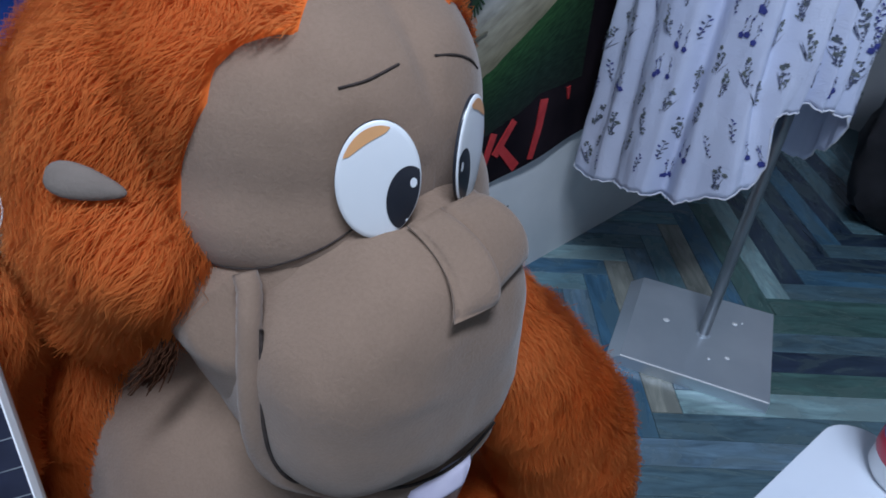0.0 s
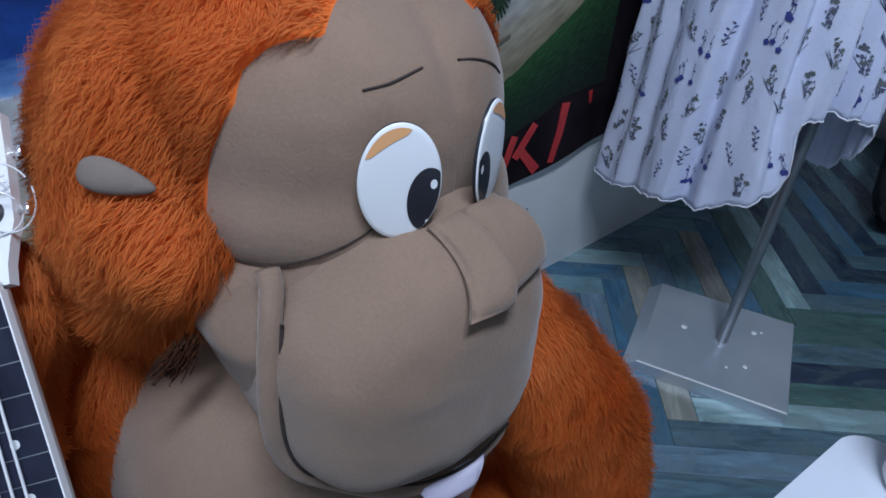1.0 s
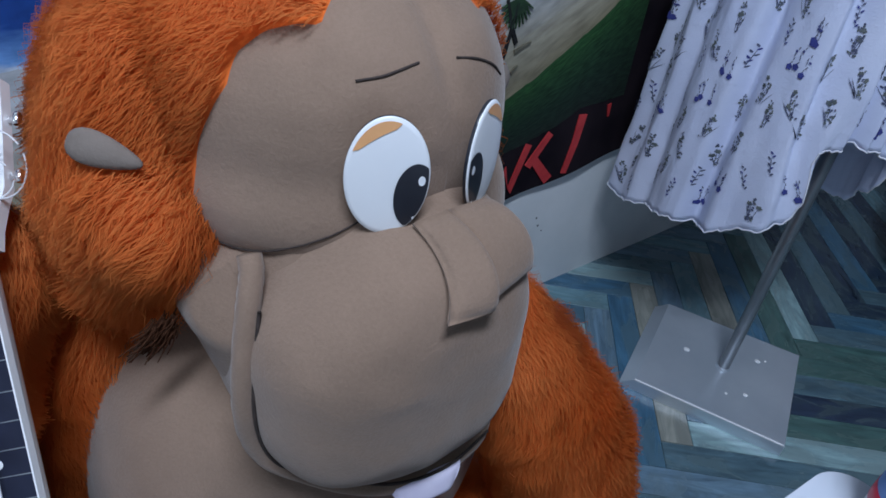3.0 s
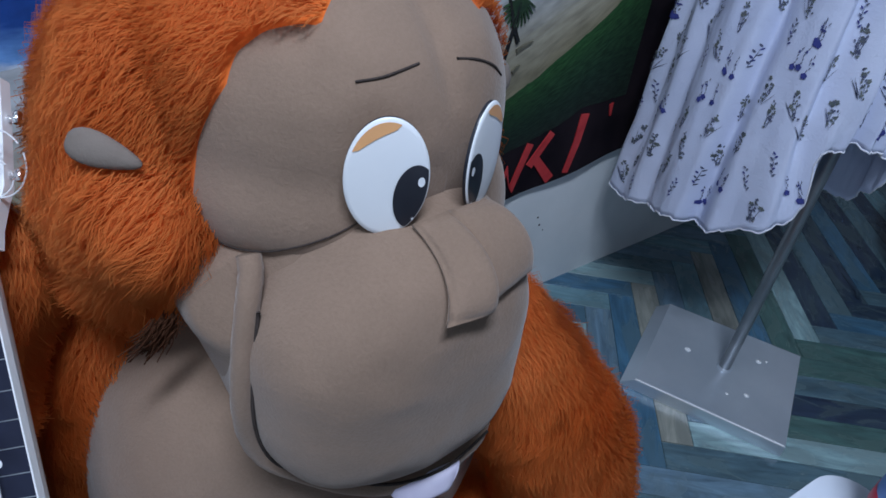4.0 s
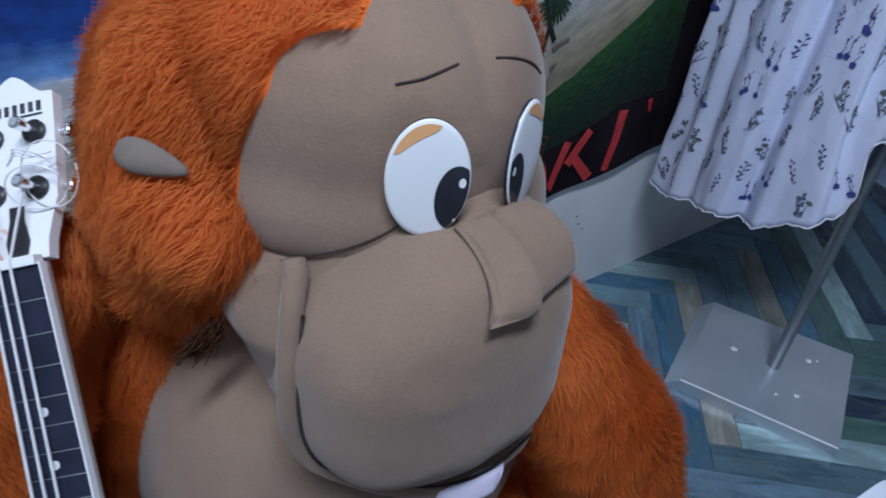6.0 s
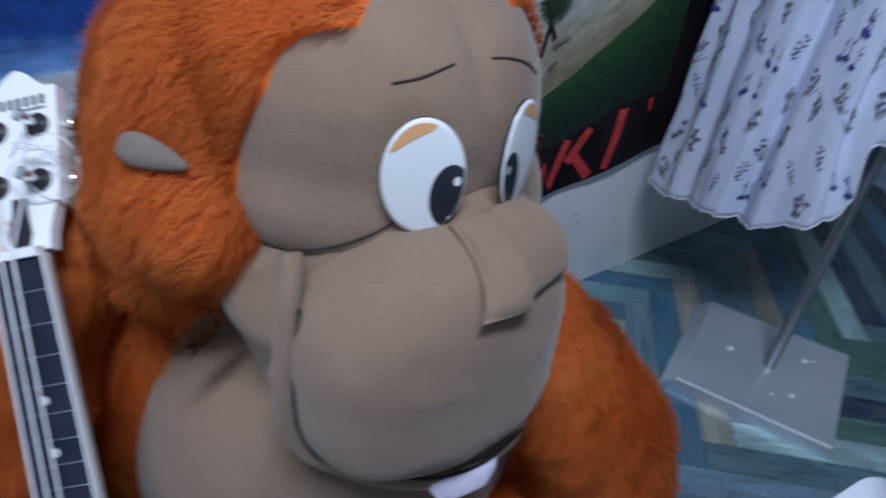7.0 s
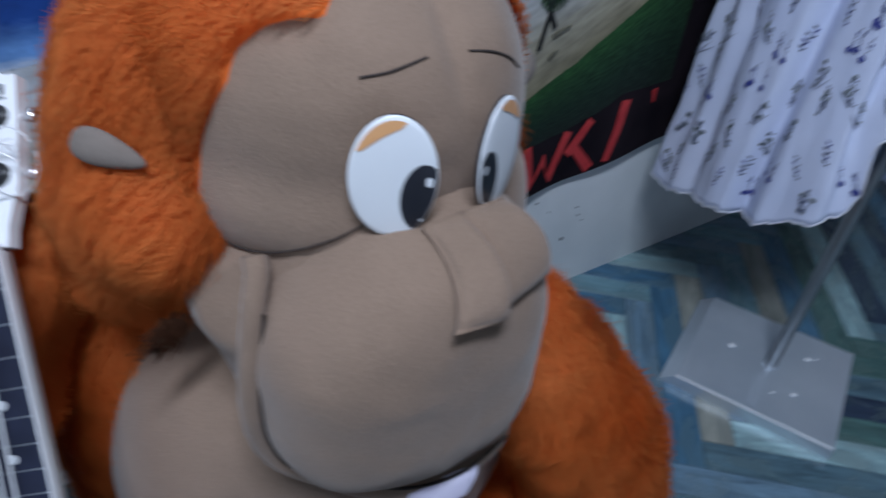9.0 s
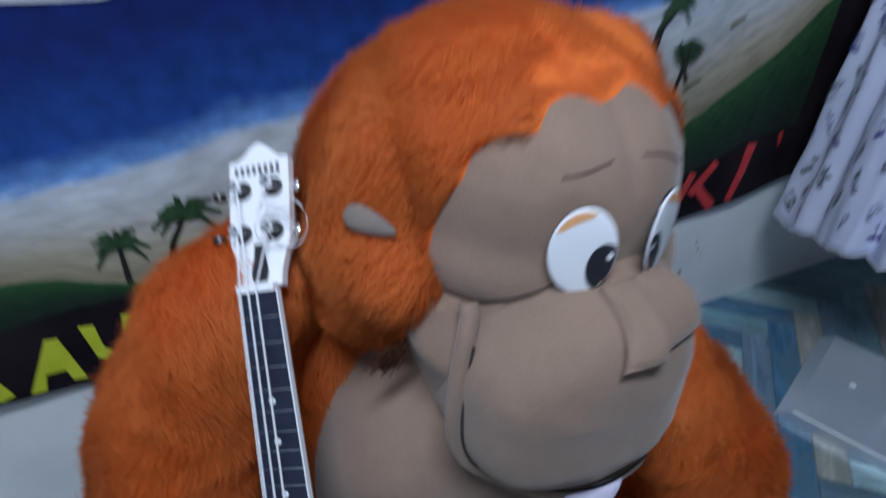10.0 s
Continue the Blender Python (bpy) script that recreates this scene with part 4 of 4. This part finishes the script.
    part("truss_cover", prism(bmesh.new(), [(-0.009, 0.010), (0.009, 0.010), (0.0115, 0.022), (0.0095, 0.032), (0.0070, 0.042), (0.0070, 0.056), (-0.0070, 0.056), (-0.0070, 0.042), (-0.0095, 0.032), (-0.0115, 0.022)], 0.002, hs), M_BLACK, uke, "dark grey cover plate", False)
    posts = []
    for sx, y in ((-1, 0.071), (-1, 0.127), (1, 0.071), (1, 0.127)):
        p = hs @ Vector((sx * 0.0215, y, 0))
        rot = hs.to_3x3().to_4x4()
        tuner = part("tuner", lathe(bmesh.new(), [(0.0115, 0), (0.0115, 0.003), (0.009, 0.005), (0.0045, 0.005)], p, 24, rot), M_BLACK, uke, "black tuner bushing")
        part("post", lathe(bmesh.new(), [(0.0042, 0.004), (0.0042, 0.016), (0.0062, 0.018), (0.0062, 0.026), (0.004, 0.028)], p, 16, rot), M_CHROME, tuner, "chrome post")
        bm = bmesh.new()
        tube(bm, [hs @ Vector((sx * 0.038, y, -0.009)), hs @ Vector((sx * 0.048, y, -0.009))], 0.0035, 10)
        part("shaft", bm, M_CHROME, tuner)
        bm = bmesh.new()
        kx, kr, km = (-0.062, 0.0085, M_BLACK) if sx < 0 else (0.049, 0.0045, M_CHROME)
        lathe(bm, [(0.003, -0.006), (kr, -0.004), (kr, 0.004), (0.003, 0.006)], hs @ Vector((kx, y, -0.009)), 14, rot @ pose(0, 0, 0, 90, 0, 0))
        part("button", bm, km, tuner)
        posts.append(hs @ Vector((sx * 0.0215, y, 0.017)))
    # maker's mark as plain bars
    for i in range(8):
        x = -0.033 + i * 0.0082
        part("logo_bar", prism(bmesh.new(), [(x, 0.148), (x + 0.0045, 0.148), (x + 0.0045, 0.158), (x, 0.158)], 0.0008, hs), M_INK, uke, "", False)
    part("logo_bar", prism(bmesh.new(), [(0.002, 0.1435), (0.030, 0.1435), (0.030, 0.1455), (0.002, 0.1455)], 0.0008, hs), M_INK, uke, "", False)
    # strings
    order = [0, 1, 2]
    for i, pi in enumerate(order):
        x0 = -0.0190 + 0.0110 * i
        a = posts[pi]
        b = neck @ Vector((x0, 0.003, 0.0145))
        c = neck @ Vector((x0 * 1.25, -LS, 0.022))
        bm = bmesh.new()
        tube(bm, [a, b, c], 0.0013, 6)
        part("string", bm, M_STRING, uke)
    # loose string ends by the right tuners
    for cx, cy, r, lean, sq in ((0.044, 0.076, 0.028, 0.2, 1.0), (0.030, 0.066, 0.025, -0.4, 0.7)):
        pts = [hs @ Vector((cx + r * math.cos(t), cy + sq * r * math.sin(t), 0.014 + 0.012 * math.sin(t + lean))) for t in np.linspace(0.4, 6.4, 30)]
        bm = bmesh.new()
        tube(bm, pts, 0.0008, 6)
        part("string_end", bm, M_STRING, uke)
    for k in range(3):
        pts = smooth_line([hs @ Vector((0.006 + 0.004 * k, 0.090 + 0.004 * k, 0.018)), hs @ Vector((0.018, 0.096 + 0.003 * k, 0.024)), hs @ Vector((0.030 + 0.006 * k, 0.092, 0.022)), hs @ Vector((0.048, 0.096 - 0.006 * k, 0.016))], 6)
        bm = bmesh.new()
        tube(bm, pts, 0.0009, 6)
        part("string_end", bm, M_STRING, uke)
    # body
    def wide(t):
        return float(np.interp(t, [0, 0.02, 0.08, 0.2, 0.3, 0.42, 0.62, 0.8, 0.92, 0.98, 1.0], [0.03, 0.07, 0.105, 0.118, 0.108, 0.100, 0.140, 0.152, 0.125, 0.07, 0.02]))
    LB = 0.41
    ts = [0.5 - 0.5 * math.cos(math.pi * i / 40) for i in range(41)]
    out = [(wide(t), -0.315 - LB * t) for t in ts] + [(-wide(t), -0.315 - LB * t) for t in ts[::-1]]
    part("body", prism(bmesh.new(), out, -0.095, neck @ Matrix.Translation((0, 0, -0.004))), M_UKE, uke, "white lacquered body", True, 0.004)
    part("sound_hole", lathe(bmesh.new(), [(0.042, 0), (0.042, 0.0012)], neck @ Vector((0, -0.46, -0.004)), 32, neck.to_3x3().to_4x4()), M_BLACK, uke)
    part("bridge", box(bmesh.new(), (-0.06, -LS - 0.02, -0.004), (0.06, -LS + 0.006, 0.012), neck), M_FRET, uke, "dark bridge", False, 0.002)


ukulele()

# ---- dress stand with the floral dress ----
PB, PC = Vector((1.42, 0.659, 0)), Vector((1.574, 0.306, 0))
e1 = (PC - PB).normalized()
e2 = Vector((-e1.y, e1.x, 0))
SIDE = 0.385
stand = thing("dress_stand", (1.683, 0.554, 0), "steel dress stand with a square brushed base plate", "stand")
bm = bmesh.new()
rings = []
for z, g, h in ((0.0, 0.036, 0.004), (0.006, 0.036, 0.004), (0.033, 0.003, 0.002), (0.036, 0.0, 0.0)):
    c = [PB - e1 * g - e2 * h, PC + e1 * 0.004 - e2 * h, PC + e1 * 0.004 + e2 * (SIDE + 0.004), PB - e1 * g + e2 * (SIDE + 0.004)]
    rings.append([bm.verts.new(p + Vector((0, 0, z))) for p in c])
for A, B in zip(rings, rings[1:]):
    for j in range(4):
        bm.faces.new((A[j], A[(j + 1) % 4], B[(j + 1) % 4], B[j]))
bm.faces.new(rings[0])
bm.faces.new(rings[-1])
part("base_plate", bm, M_STEEL, stand, "scuffed brushed steel base plate", False, 0.003)
# highlight on the plate's front edge, put in as a thin white tube
bm = bmesh.new()
tube(bm, [PB + Vector((0, 0, 0.0355)), (PB + PC) / 2 + Vector((0, 0, 0.0355)), PC + Vector((0, 0, 0.0355))], 0.0028, 8)
part("plate_edge_highlight", bm, M_WHITE, stand, "white strip put in as the plate edge's highlight")
for x, y, r in ((1.650, 0.655, 0.0085), (1.795, 0.513, 0.0075), (1.643, 0.457, 0.0065), (1.600, 0.490, 0.004), (1.815, 0.50, 0.003)):
    bm = bmesh.new()
    lathe(bm, [(r, 0.0355), (r * 1.05, 0.037), (r * 0.7, 0.0385)], (x, y, 0), 16)
    part("bolt", bm, M_WHITE, stand, "white bolt cap")
bm = bmesh.new()
tube(bm, [(1.683, 0.554, 0.03), (1.683, 0.554, 0.9), (1.683, 0.554, 1.9)], 0.0155, 20)
part("pole", bm, M_POLE, stand, "thin dull steel pole")
bm = bmesh.new()
lathe(bm, [(0.022, 0.03), (0.021, 0.036), (0.017, 0.042)], (1.683, 0.554, 0), 24)
part("collar", bm, M_STEEL, stand)
bm = bmesh.new()
lathe(bm, [(0.05, 1.16), (0.13, 1.20), (0.17, 1.34), (0.15, 1.5), (0.18, 1.7), (0.19, 1.85), (0.08, 1.98), (0.05, 2.06)], (1.683, 0.554, 0), 32)
part("torso_form", bm, M_DARKCLOTH, stand, "dark dress form")


def dress():
    cx, cy = 1.70, 0.735
    ob = thing("dress", (cx, cy, 0.42), "white cotton dress printed with small blue flowers on a stand", "dress")
    bm = bmesh.new()
    uv = bm.loops.layers.uv.new("UVMap")
    nu, nv = 480, 80

    def hem(a):
        d = math.degrees(a) % 360
        z = float(np.interp(d, [0, 60, 95, 110, 125, 140, 152, 165, 180, 195, 208, 215, 219, 221, 232, 240, 262, 285, 300, 320, 360],
                            [0.53, 0.49, 0.45, 0.405, 0.392, 0.405, 0.432, 0.447, 0.455, 0.485, 0.545, 0.585, 0.63, 0.745, 0.750, 0.775, 0.750, 0.755, 0.64, 0.57, 0.53]))
        return z + 0.004 * math.sin(13 * a) + 0.0025 * math.sin(47 * a)

    # pleats: angle, half width, depth, how high they reach
    PLEATS = ((128, 5, 0.10, 1.0), (149, 5, 0.11, 0.9), (163, 6, 0.05, 0.5), (181, 3.2, 0.27, 1.0), (196, 6, 0.05, 0.5), (208, 3.0, 0.17, 1.0), (229, 5, 0.24, 0.35),
              (234, 3.0, 0.16, 1.0), (247, 3.5, 0.17, 1.0), (262, 5, 0.10, 0.9), (278, 6, 0.12, 0.9))

    def radius(a, t):
        d = math.degrees(a) % 360
        r = 1.0 - 0.18 * t + (1 - 0.6 * t) * (0.030 * math.sin(9 * a + 0.7) + 0.022 * math.sin(16 * a + 2.2 * t) + 0.010 * math.sin(31 * a + 3 * t))
        for c, w, deep, reach in PLEATS:
            x = (d - c - 3.0 * math.sin(3 * t + c)) / w
            k = max(0.0, 1 - t / reach) if reach < 1 else 1 - 0.45 * t
            r -= deep * k * (math.exp(-x * x) if x < 0 else math.exp(-(x / 2.2) ** 2))
        r += 0.10 * math.exp(-((d - 211) / 8) ** 2) * max(0.0, 1 - t * 2.2) + 0.05 * math.exp(-((d - 172) / 6) ** 2) * max(0.0, 1 - t * 1.6)
        r += 0.06 * math.exp(-((d - 128) / 22) ** 2) * (1 - t) ** 3
        r += 0.022 * noise.noise((6 * math.cos(a), 6 * math.sin(a), 7 * t)) + 0.009 * noise.noise((17 * math.cos(a), 17 * math.sin(a), 16 * t))
        return r

    def spot(a, z, out=0.0):
        t = min(1.0, max(0.0, (z - 0.42) / 1.3))
        d = math.degrees(a) % 360
        r = radius(a, t) + out
        b = a + 0.26 * math.exp(-((d - 216) / 10) ** 2) * (1.0 if d < 220 else 0.0) * max(0.0, 1 - (z - 0.44) / 0.30)     # the gathered flap swings round
        return (cx + 0.175 * r * math.cos(b), min(cy + 0.325 * r * math.sin(b), WALL_Y - 0.035), z)
    grid = []
    for i in range(nu):
        a = 2 * math.pi * i / nu
        h = hem(a)
        grid.append([bm.verts.new(spot(a, h + (1.75 - h) * j / nv)) for j in range(nv + 1)])
    for i in range(nu):
        k = (i + 1) % nu
        for j in range(nv):
            f = bm.faces.new((grid[i][j], grid[k][j], grid[k][j + 1], grid[i][j + 1]))
            for l, (p, q) in zip(f.loops, ((i, j), (i + 1, j), (i + 1, j + 1), (i, j + 1))):
                h = hem(2 * math.pi * (p % nu) / nu)
                l[uv].uv = (p / nu * 1.7 * 0.65, (h + (1.75 - h) * q / nv) * 0.65)
    sk = part("skirt", bm, M_COTTON, ob)
    md = sk.modifiers.new("cloth", "SOLIDIFY")
    md.thickness = 0.0015
    bm = bmesh.new()
    line = []
    for i in range(nu):
        a = 2 * math.pi * i / nu
        line.append(spot(a, hem(a) + 0.0015 * math.sin(a * 110)))
    tube(bm, line, 0.0020, 6, True)
    part("hem", bm, M_HEM, ob, "white stitched hem")

    # printed sprigs: blossoms, leaves and stems laid on the cloth
    rnd = random.Random(31)
    bm = bmesh.new()

    def shape(a0, z0, pts, ink):
        speed = math.hypot(0.175 * math.sin(a0), 0.325 * math.cos(a0)) + 0.02
        vs = [bm.verts.new(spot(a0 + x / speed, z0 + y, 0.014)) for x, y in pts]
        bm.faces.new(vs).material_index = ink

    def leaf(a0, z0, x, y, ln, wd, ang, ink):
        c, s_ = math.cos(ang), math.sin(ang)
        shape(a0, z0, [(x + u * c - v * s_, y + u * s_ + v * c) for u, v in ((0, 0), (ln * 0.3, wd), (ln * 0.7, wd * 0.9), (ln, 0), (ln * 0.7, -wd * 0.9), (ln * 0.3, -wd))], ink)

    def sprig(a0, z0, kind):
        lean = rnd.uniform(-0.5, 0.35)
        ux, uy = math.sin(lean), math.cos(lean)
        if kind == 0:       # three navy blossoms with curling stems
            for k in range(3):
                x, y = rnd.uniform(-0.020, 0.020), -0.012 + rnd.uniform(-0.008, 0.010)
                for q in range(5):
                    leaf(a0, z0, x, y, 0.0075, 0.0034, q * 1.257 + lean, 0)
                for q in range(5):
                    leaf(a0, z0, x + 0.004 * q * ux + 0.002 * math.sin(q * 1.7), y + 0.008 * q * uy + 0.006, 0.0085, 0.0010, math.pi / 2 - lean + rnd.uniform(-0.4, 0.4), 1)
                leaf(a0, z0, x + 0.018 * ux, y + 0.03, 0.007, 0.0022, rnd.uniform(0, 6.3), 0)
        elif kind == 1:     # a grey-green bouquet
            for k in range(22):
                h = rnd.uniform(-0.5, 0.5)
                x, y = h * 0.05 * ux + rnd.uniform(-0.016, 0.016) * (0.6 - abs(h) * 0.7), h * 0.062
                leaf(a0, z0, x, y, 0.0064, 0.0018, rnd.uniform(0.4, 2.7), rnd.choice((1, 2, 2, 1)))
            for k in range(5):
                leaf(a0, z0, rnd.uniform(-0.004, 0.004) - 0.012 * ux, -0.030, 0.045, 0.0006, math.pi / 2 - lean + rnd.uniform(-0.35, 0.35), 1)
            for k in range(2):
                x, y = rnd.uniform(-0.010, 0.010), rnd.uniform(-0.005, 0.03)
                for q in range(5):
                    leaf(a0, z0, x, y, 0.0056, 0.0022, q * 1.257, 2)
        else:               # a thin twig
            for k in range(8):
                h = k / 7 - 0.5
                leaf(a0, z0, h * 0.045 * ux + 0.002 * math.sin(k * 2.1), h * 0.046, 0.0095, 0.0019, math.pi / 2 - lean + (0.8 if k % 2 else -0.8), rnd.choice((1, 1, 0)))
            leaf(a0, z0, -0.020 * ux, -0.024, 0.046, 0.0007, math.pi / 2 - lean, 1)

    z, row = 0.46, 0
    while z < 1.30:
        n = 23
        for i in range(n):
            a0 = 2 * math.pi * (i + 0.5 * (row % 2) + rnd.uniform(-0.22, 0.22)) / n
            z0 = z + rnd.uniform(-0.016, 0.016)
            if z0 - 0.045 > hem(a0) and 95 < math.degrees(a0) % 360 < 320:
                sprig(a0, z0, (0, 1, 1, 2, 1)[(i * 2 + row * 3) % 5])
        z += 0.062
        row += 1
    bmesh.ops.triangulate(bm, faces=bm.faces[:])
    part("print", bm, [M_NAVY, M_SLATE, M_OLIVE], ob, "small printed navy and grey-green flower sprigs", False)


dress()


# ---- white table and bottle ----
def rounded(cx, cy, hx, hy, r, rot, n=8):
    out = []
    for sx, sy, a0 in ((1, 1, 0), (-1, 1, 90), (-1, -1, 180), (1, -1, 270)):
        for i in range(n + 1):
            a = radians(a0 + 90 * i / n)
            x, y = sx * (hx - r) + r * math.cos(a), sy * (hy - r) + r * math.sin(a)
            out.append((cx + x * math.cos(rot) - y * math.sin(rot), cy + x * math.sin(rot) + y * math.cos(rot)))
    return out


TZ = 0.895
TROT = radians(-4.5)
TC = (0.368, -0.157)
table = thing("side_table", (TC[0], TC[1], 0), "small white plastic table with rounded corners", "table")
part("tabletop", prism(bmesh.new(), rounded(TC[0], TC[1], 0.24, 0.28, 0.030, TROT), 0.03, Matrix.Translation((0, 0, TZ - 0.03))), M_TABLE, table, "white rounded tabletop", True, 0.006)
for sx in (-1, 1):
    for sy in (-1, 1):
        x, y = sx * 0.20, sy * 0.23
        px, py = TC[0] + x * math.cos(TROT) - y * math.sin(TROT), TC[1] + x * math.sin(TROT) + y * math.cos(TROT)
        bm = bmesh.new()
        tube(bm, [(px, py, 0.0), (px, py, 0.4), (px, py, TZ - 0.028)], 0.018, 12)
        part("leg", bm, M_TABLE, table)

bc = (0.603, 0.044, TZ)
bottle = thing("bottle", bc, "white plastic bottle with blue label and red band", "bottle")
part("body", lathe(bmesh.new(), [(0.027, 0), (0.030, 0.005), (0.030, 0.13), (0.027, 0.145), (0.020, 0.158), (0.014, 0.162), (0.014, 0.175)], bc, 40), M_WHITE, bottle)
part("label", lathe(bmesh.new(), [(0.0302, 0.022), (0.0305, 0.023), (0.0305, 0.115), (0.0302, 0.116)], bc, 40), M_LABEL, bottle, "glossy blue paper label")
part("label_band", lathe(bmesh.new(), [(0.0306, 0.020), (0.0309, 0.021), (0.0309, 0.034), (0.0306, 0.035)], bc, 40), M_REDBAND, bottle, "red band with white bars")
part("cap", lathe(bmesh.new(), [(0.017, 0.168), (0.018, 0.170), (0.018, 0.198), (0.016, 0.2)], bc, 32), M_WHITE, bottle)

# ---- dark things in the shaded corner ----
bag = thing("black_bag", (2.95, 0.42, 0), "black fabric bag slumped on the floor in the shade", "bag")


def slump(name, c, r, mat, parent, seed):
    bm = bmesh.new()
    bmesh.ops.create_icosphere(bm, subdivisions=4, radius=1.0)
    for v in bm.verts:
        k = 1 + 0.22 * noise.noise(v.co * 2.1 + Vector((seed, 0, 0))) + 0.08 * noise.noise(v.co * 5.3)
        v.co = Vector((c[0] + r[0] * v.co.x * k, c[1] + r[1] * v.co.y * k, max(0.001, c[2] + r[2] * v.co.z * k)))
    return part(name, bm, mat, parent)


slump("body", (2.95, 0.42, 0.30), (0.30, 0.22, 0.36), M_DARKCLOTH, bag, 2)
cloth = slump("folded_cloth", (2.90, 0.50, 0.70), (0.20, 0.15, 0.09), M_PINK, None, 7)
tagged(cloth, "magenta folded cloth lying on a black bag", "cloth")

# ---- floor planks, laid in herringbone ----
PW, PLEN = 0.0535, 0.428          # width and length of a plank, in metres
ROW, COL = Vector((math.cos(radians(-43)), math.sin(radians(-43)), 0)), Vector((math.cos(radians(47)), math.sin(radians(47)), 0))
PLANK_MESH = []
for mat in M_PLANKS:
    bm = bmesh.new()
    box(bm, (-PLEN / 2 + 0.0005, -PW / 2 + 0.0005, -0.003), (PLEN / 2 - 0.0005, PW / 2 - 0.0005, 0.0))
    bmesh.ops.bevel(bm, geom=[e for e in bm.edges if all(v.co.z > -0.001 for v in e.verts)], offset=0.0006, segments=1, affect="EDGES")
    me = bpy.data.meshes.new("plank")
    bm.to_mesh(me)
    bm.free()
    me.materials.append(mat)
    PLANK_MESH.append(me)

# tones: (chain, along the row or across it, step) -> tone; most known, the far-right dark ones are navy planks plus
# shade put into the colour
TONES = {(0, 0, 0): 5, (0, 0, 1): 3, (0, 0, 2): 1, (0, 0, 3): 4, (0, 0, 4): 6, (0, 0, 5): 3, (0, 0, 6): 4, (0, 0, 7): 4, (0, 0, 8): 3, (0, 0, 9): 2, (0, 0, 10): 6, (0, 0, 11): 3, (0, 0, -1): 3,
         (0, 1, 0): 2, (0, 1, 1): 7, (0, 1, 2): 5, (0, 1, 3): 0, (0, 1, 4): 7, (0, 1, 5): 2, (0, 1, 6): 4, (0, 1, 7): 1, (0, 1, 8): 6,
         (0, 1, 9): 3, (0, 1, 10): 6, (0, 1, 11): 2, (0, 1, 12): 6, (0, 1, 13): 3, (0, 1, 14): 6, (1, 0, 0): 0, (1, 0, 1): 2, (1, 0, 2): 1, (1, 0, 3): 3, (1, 0, -1): 2, (1, 0, -2): 0}
floor = bpy.data.objects["floor"]
rnd = random.Random(12)
made = 0
for m in (0, 1, -1, -2, -3, -4):
    for k in range(-14, 38):
        for across in (0, 1):
            s0, t0 = 0.365 + k * PW - m * PLEN, 0.7265 + k * PW + m * PLEN
            if across:
                c = ROW * (s0 + PW / 2) + COL * (t0 + PW + PLEN / 2)
            else:
                c = ROW * (s0 + PLEN / 2) + COL * (t0 + PW / 2)
            tone = TONES.get((m, across, k), rnd.choice((0, 1, 2, 3, 4, 5, 6, 0, 5, 3)))
            if made >= 300 or not (0.25 < c.x < RX1 * S - 0.16 and -0.60 < c.y < WALL_Y * S + 0.13):
                continue
            ob = new("plank", PLANK_MESH[tone])
            ob.parent = floor
            ob.matrix_world = Matrix.Translation(c) @ Matrix.Rotation(radians(47 if across else -43), 4, "Z")
            made += 1
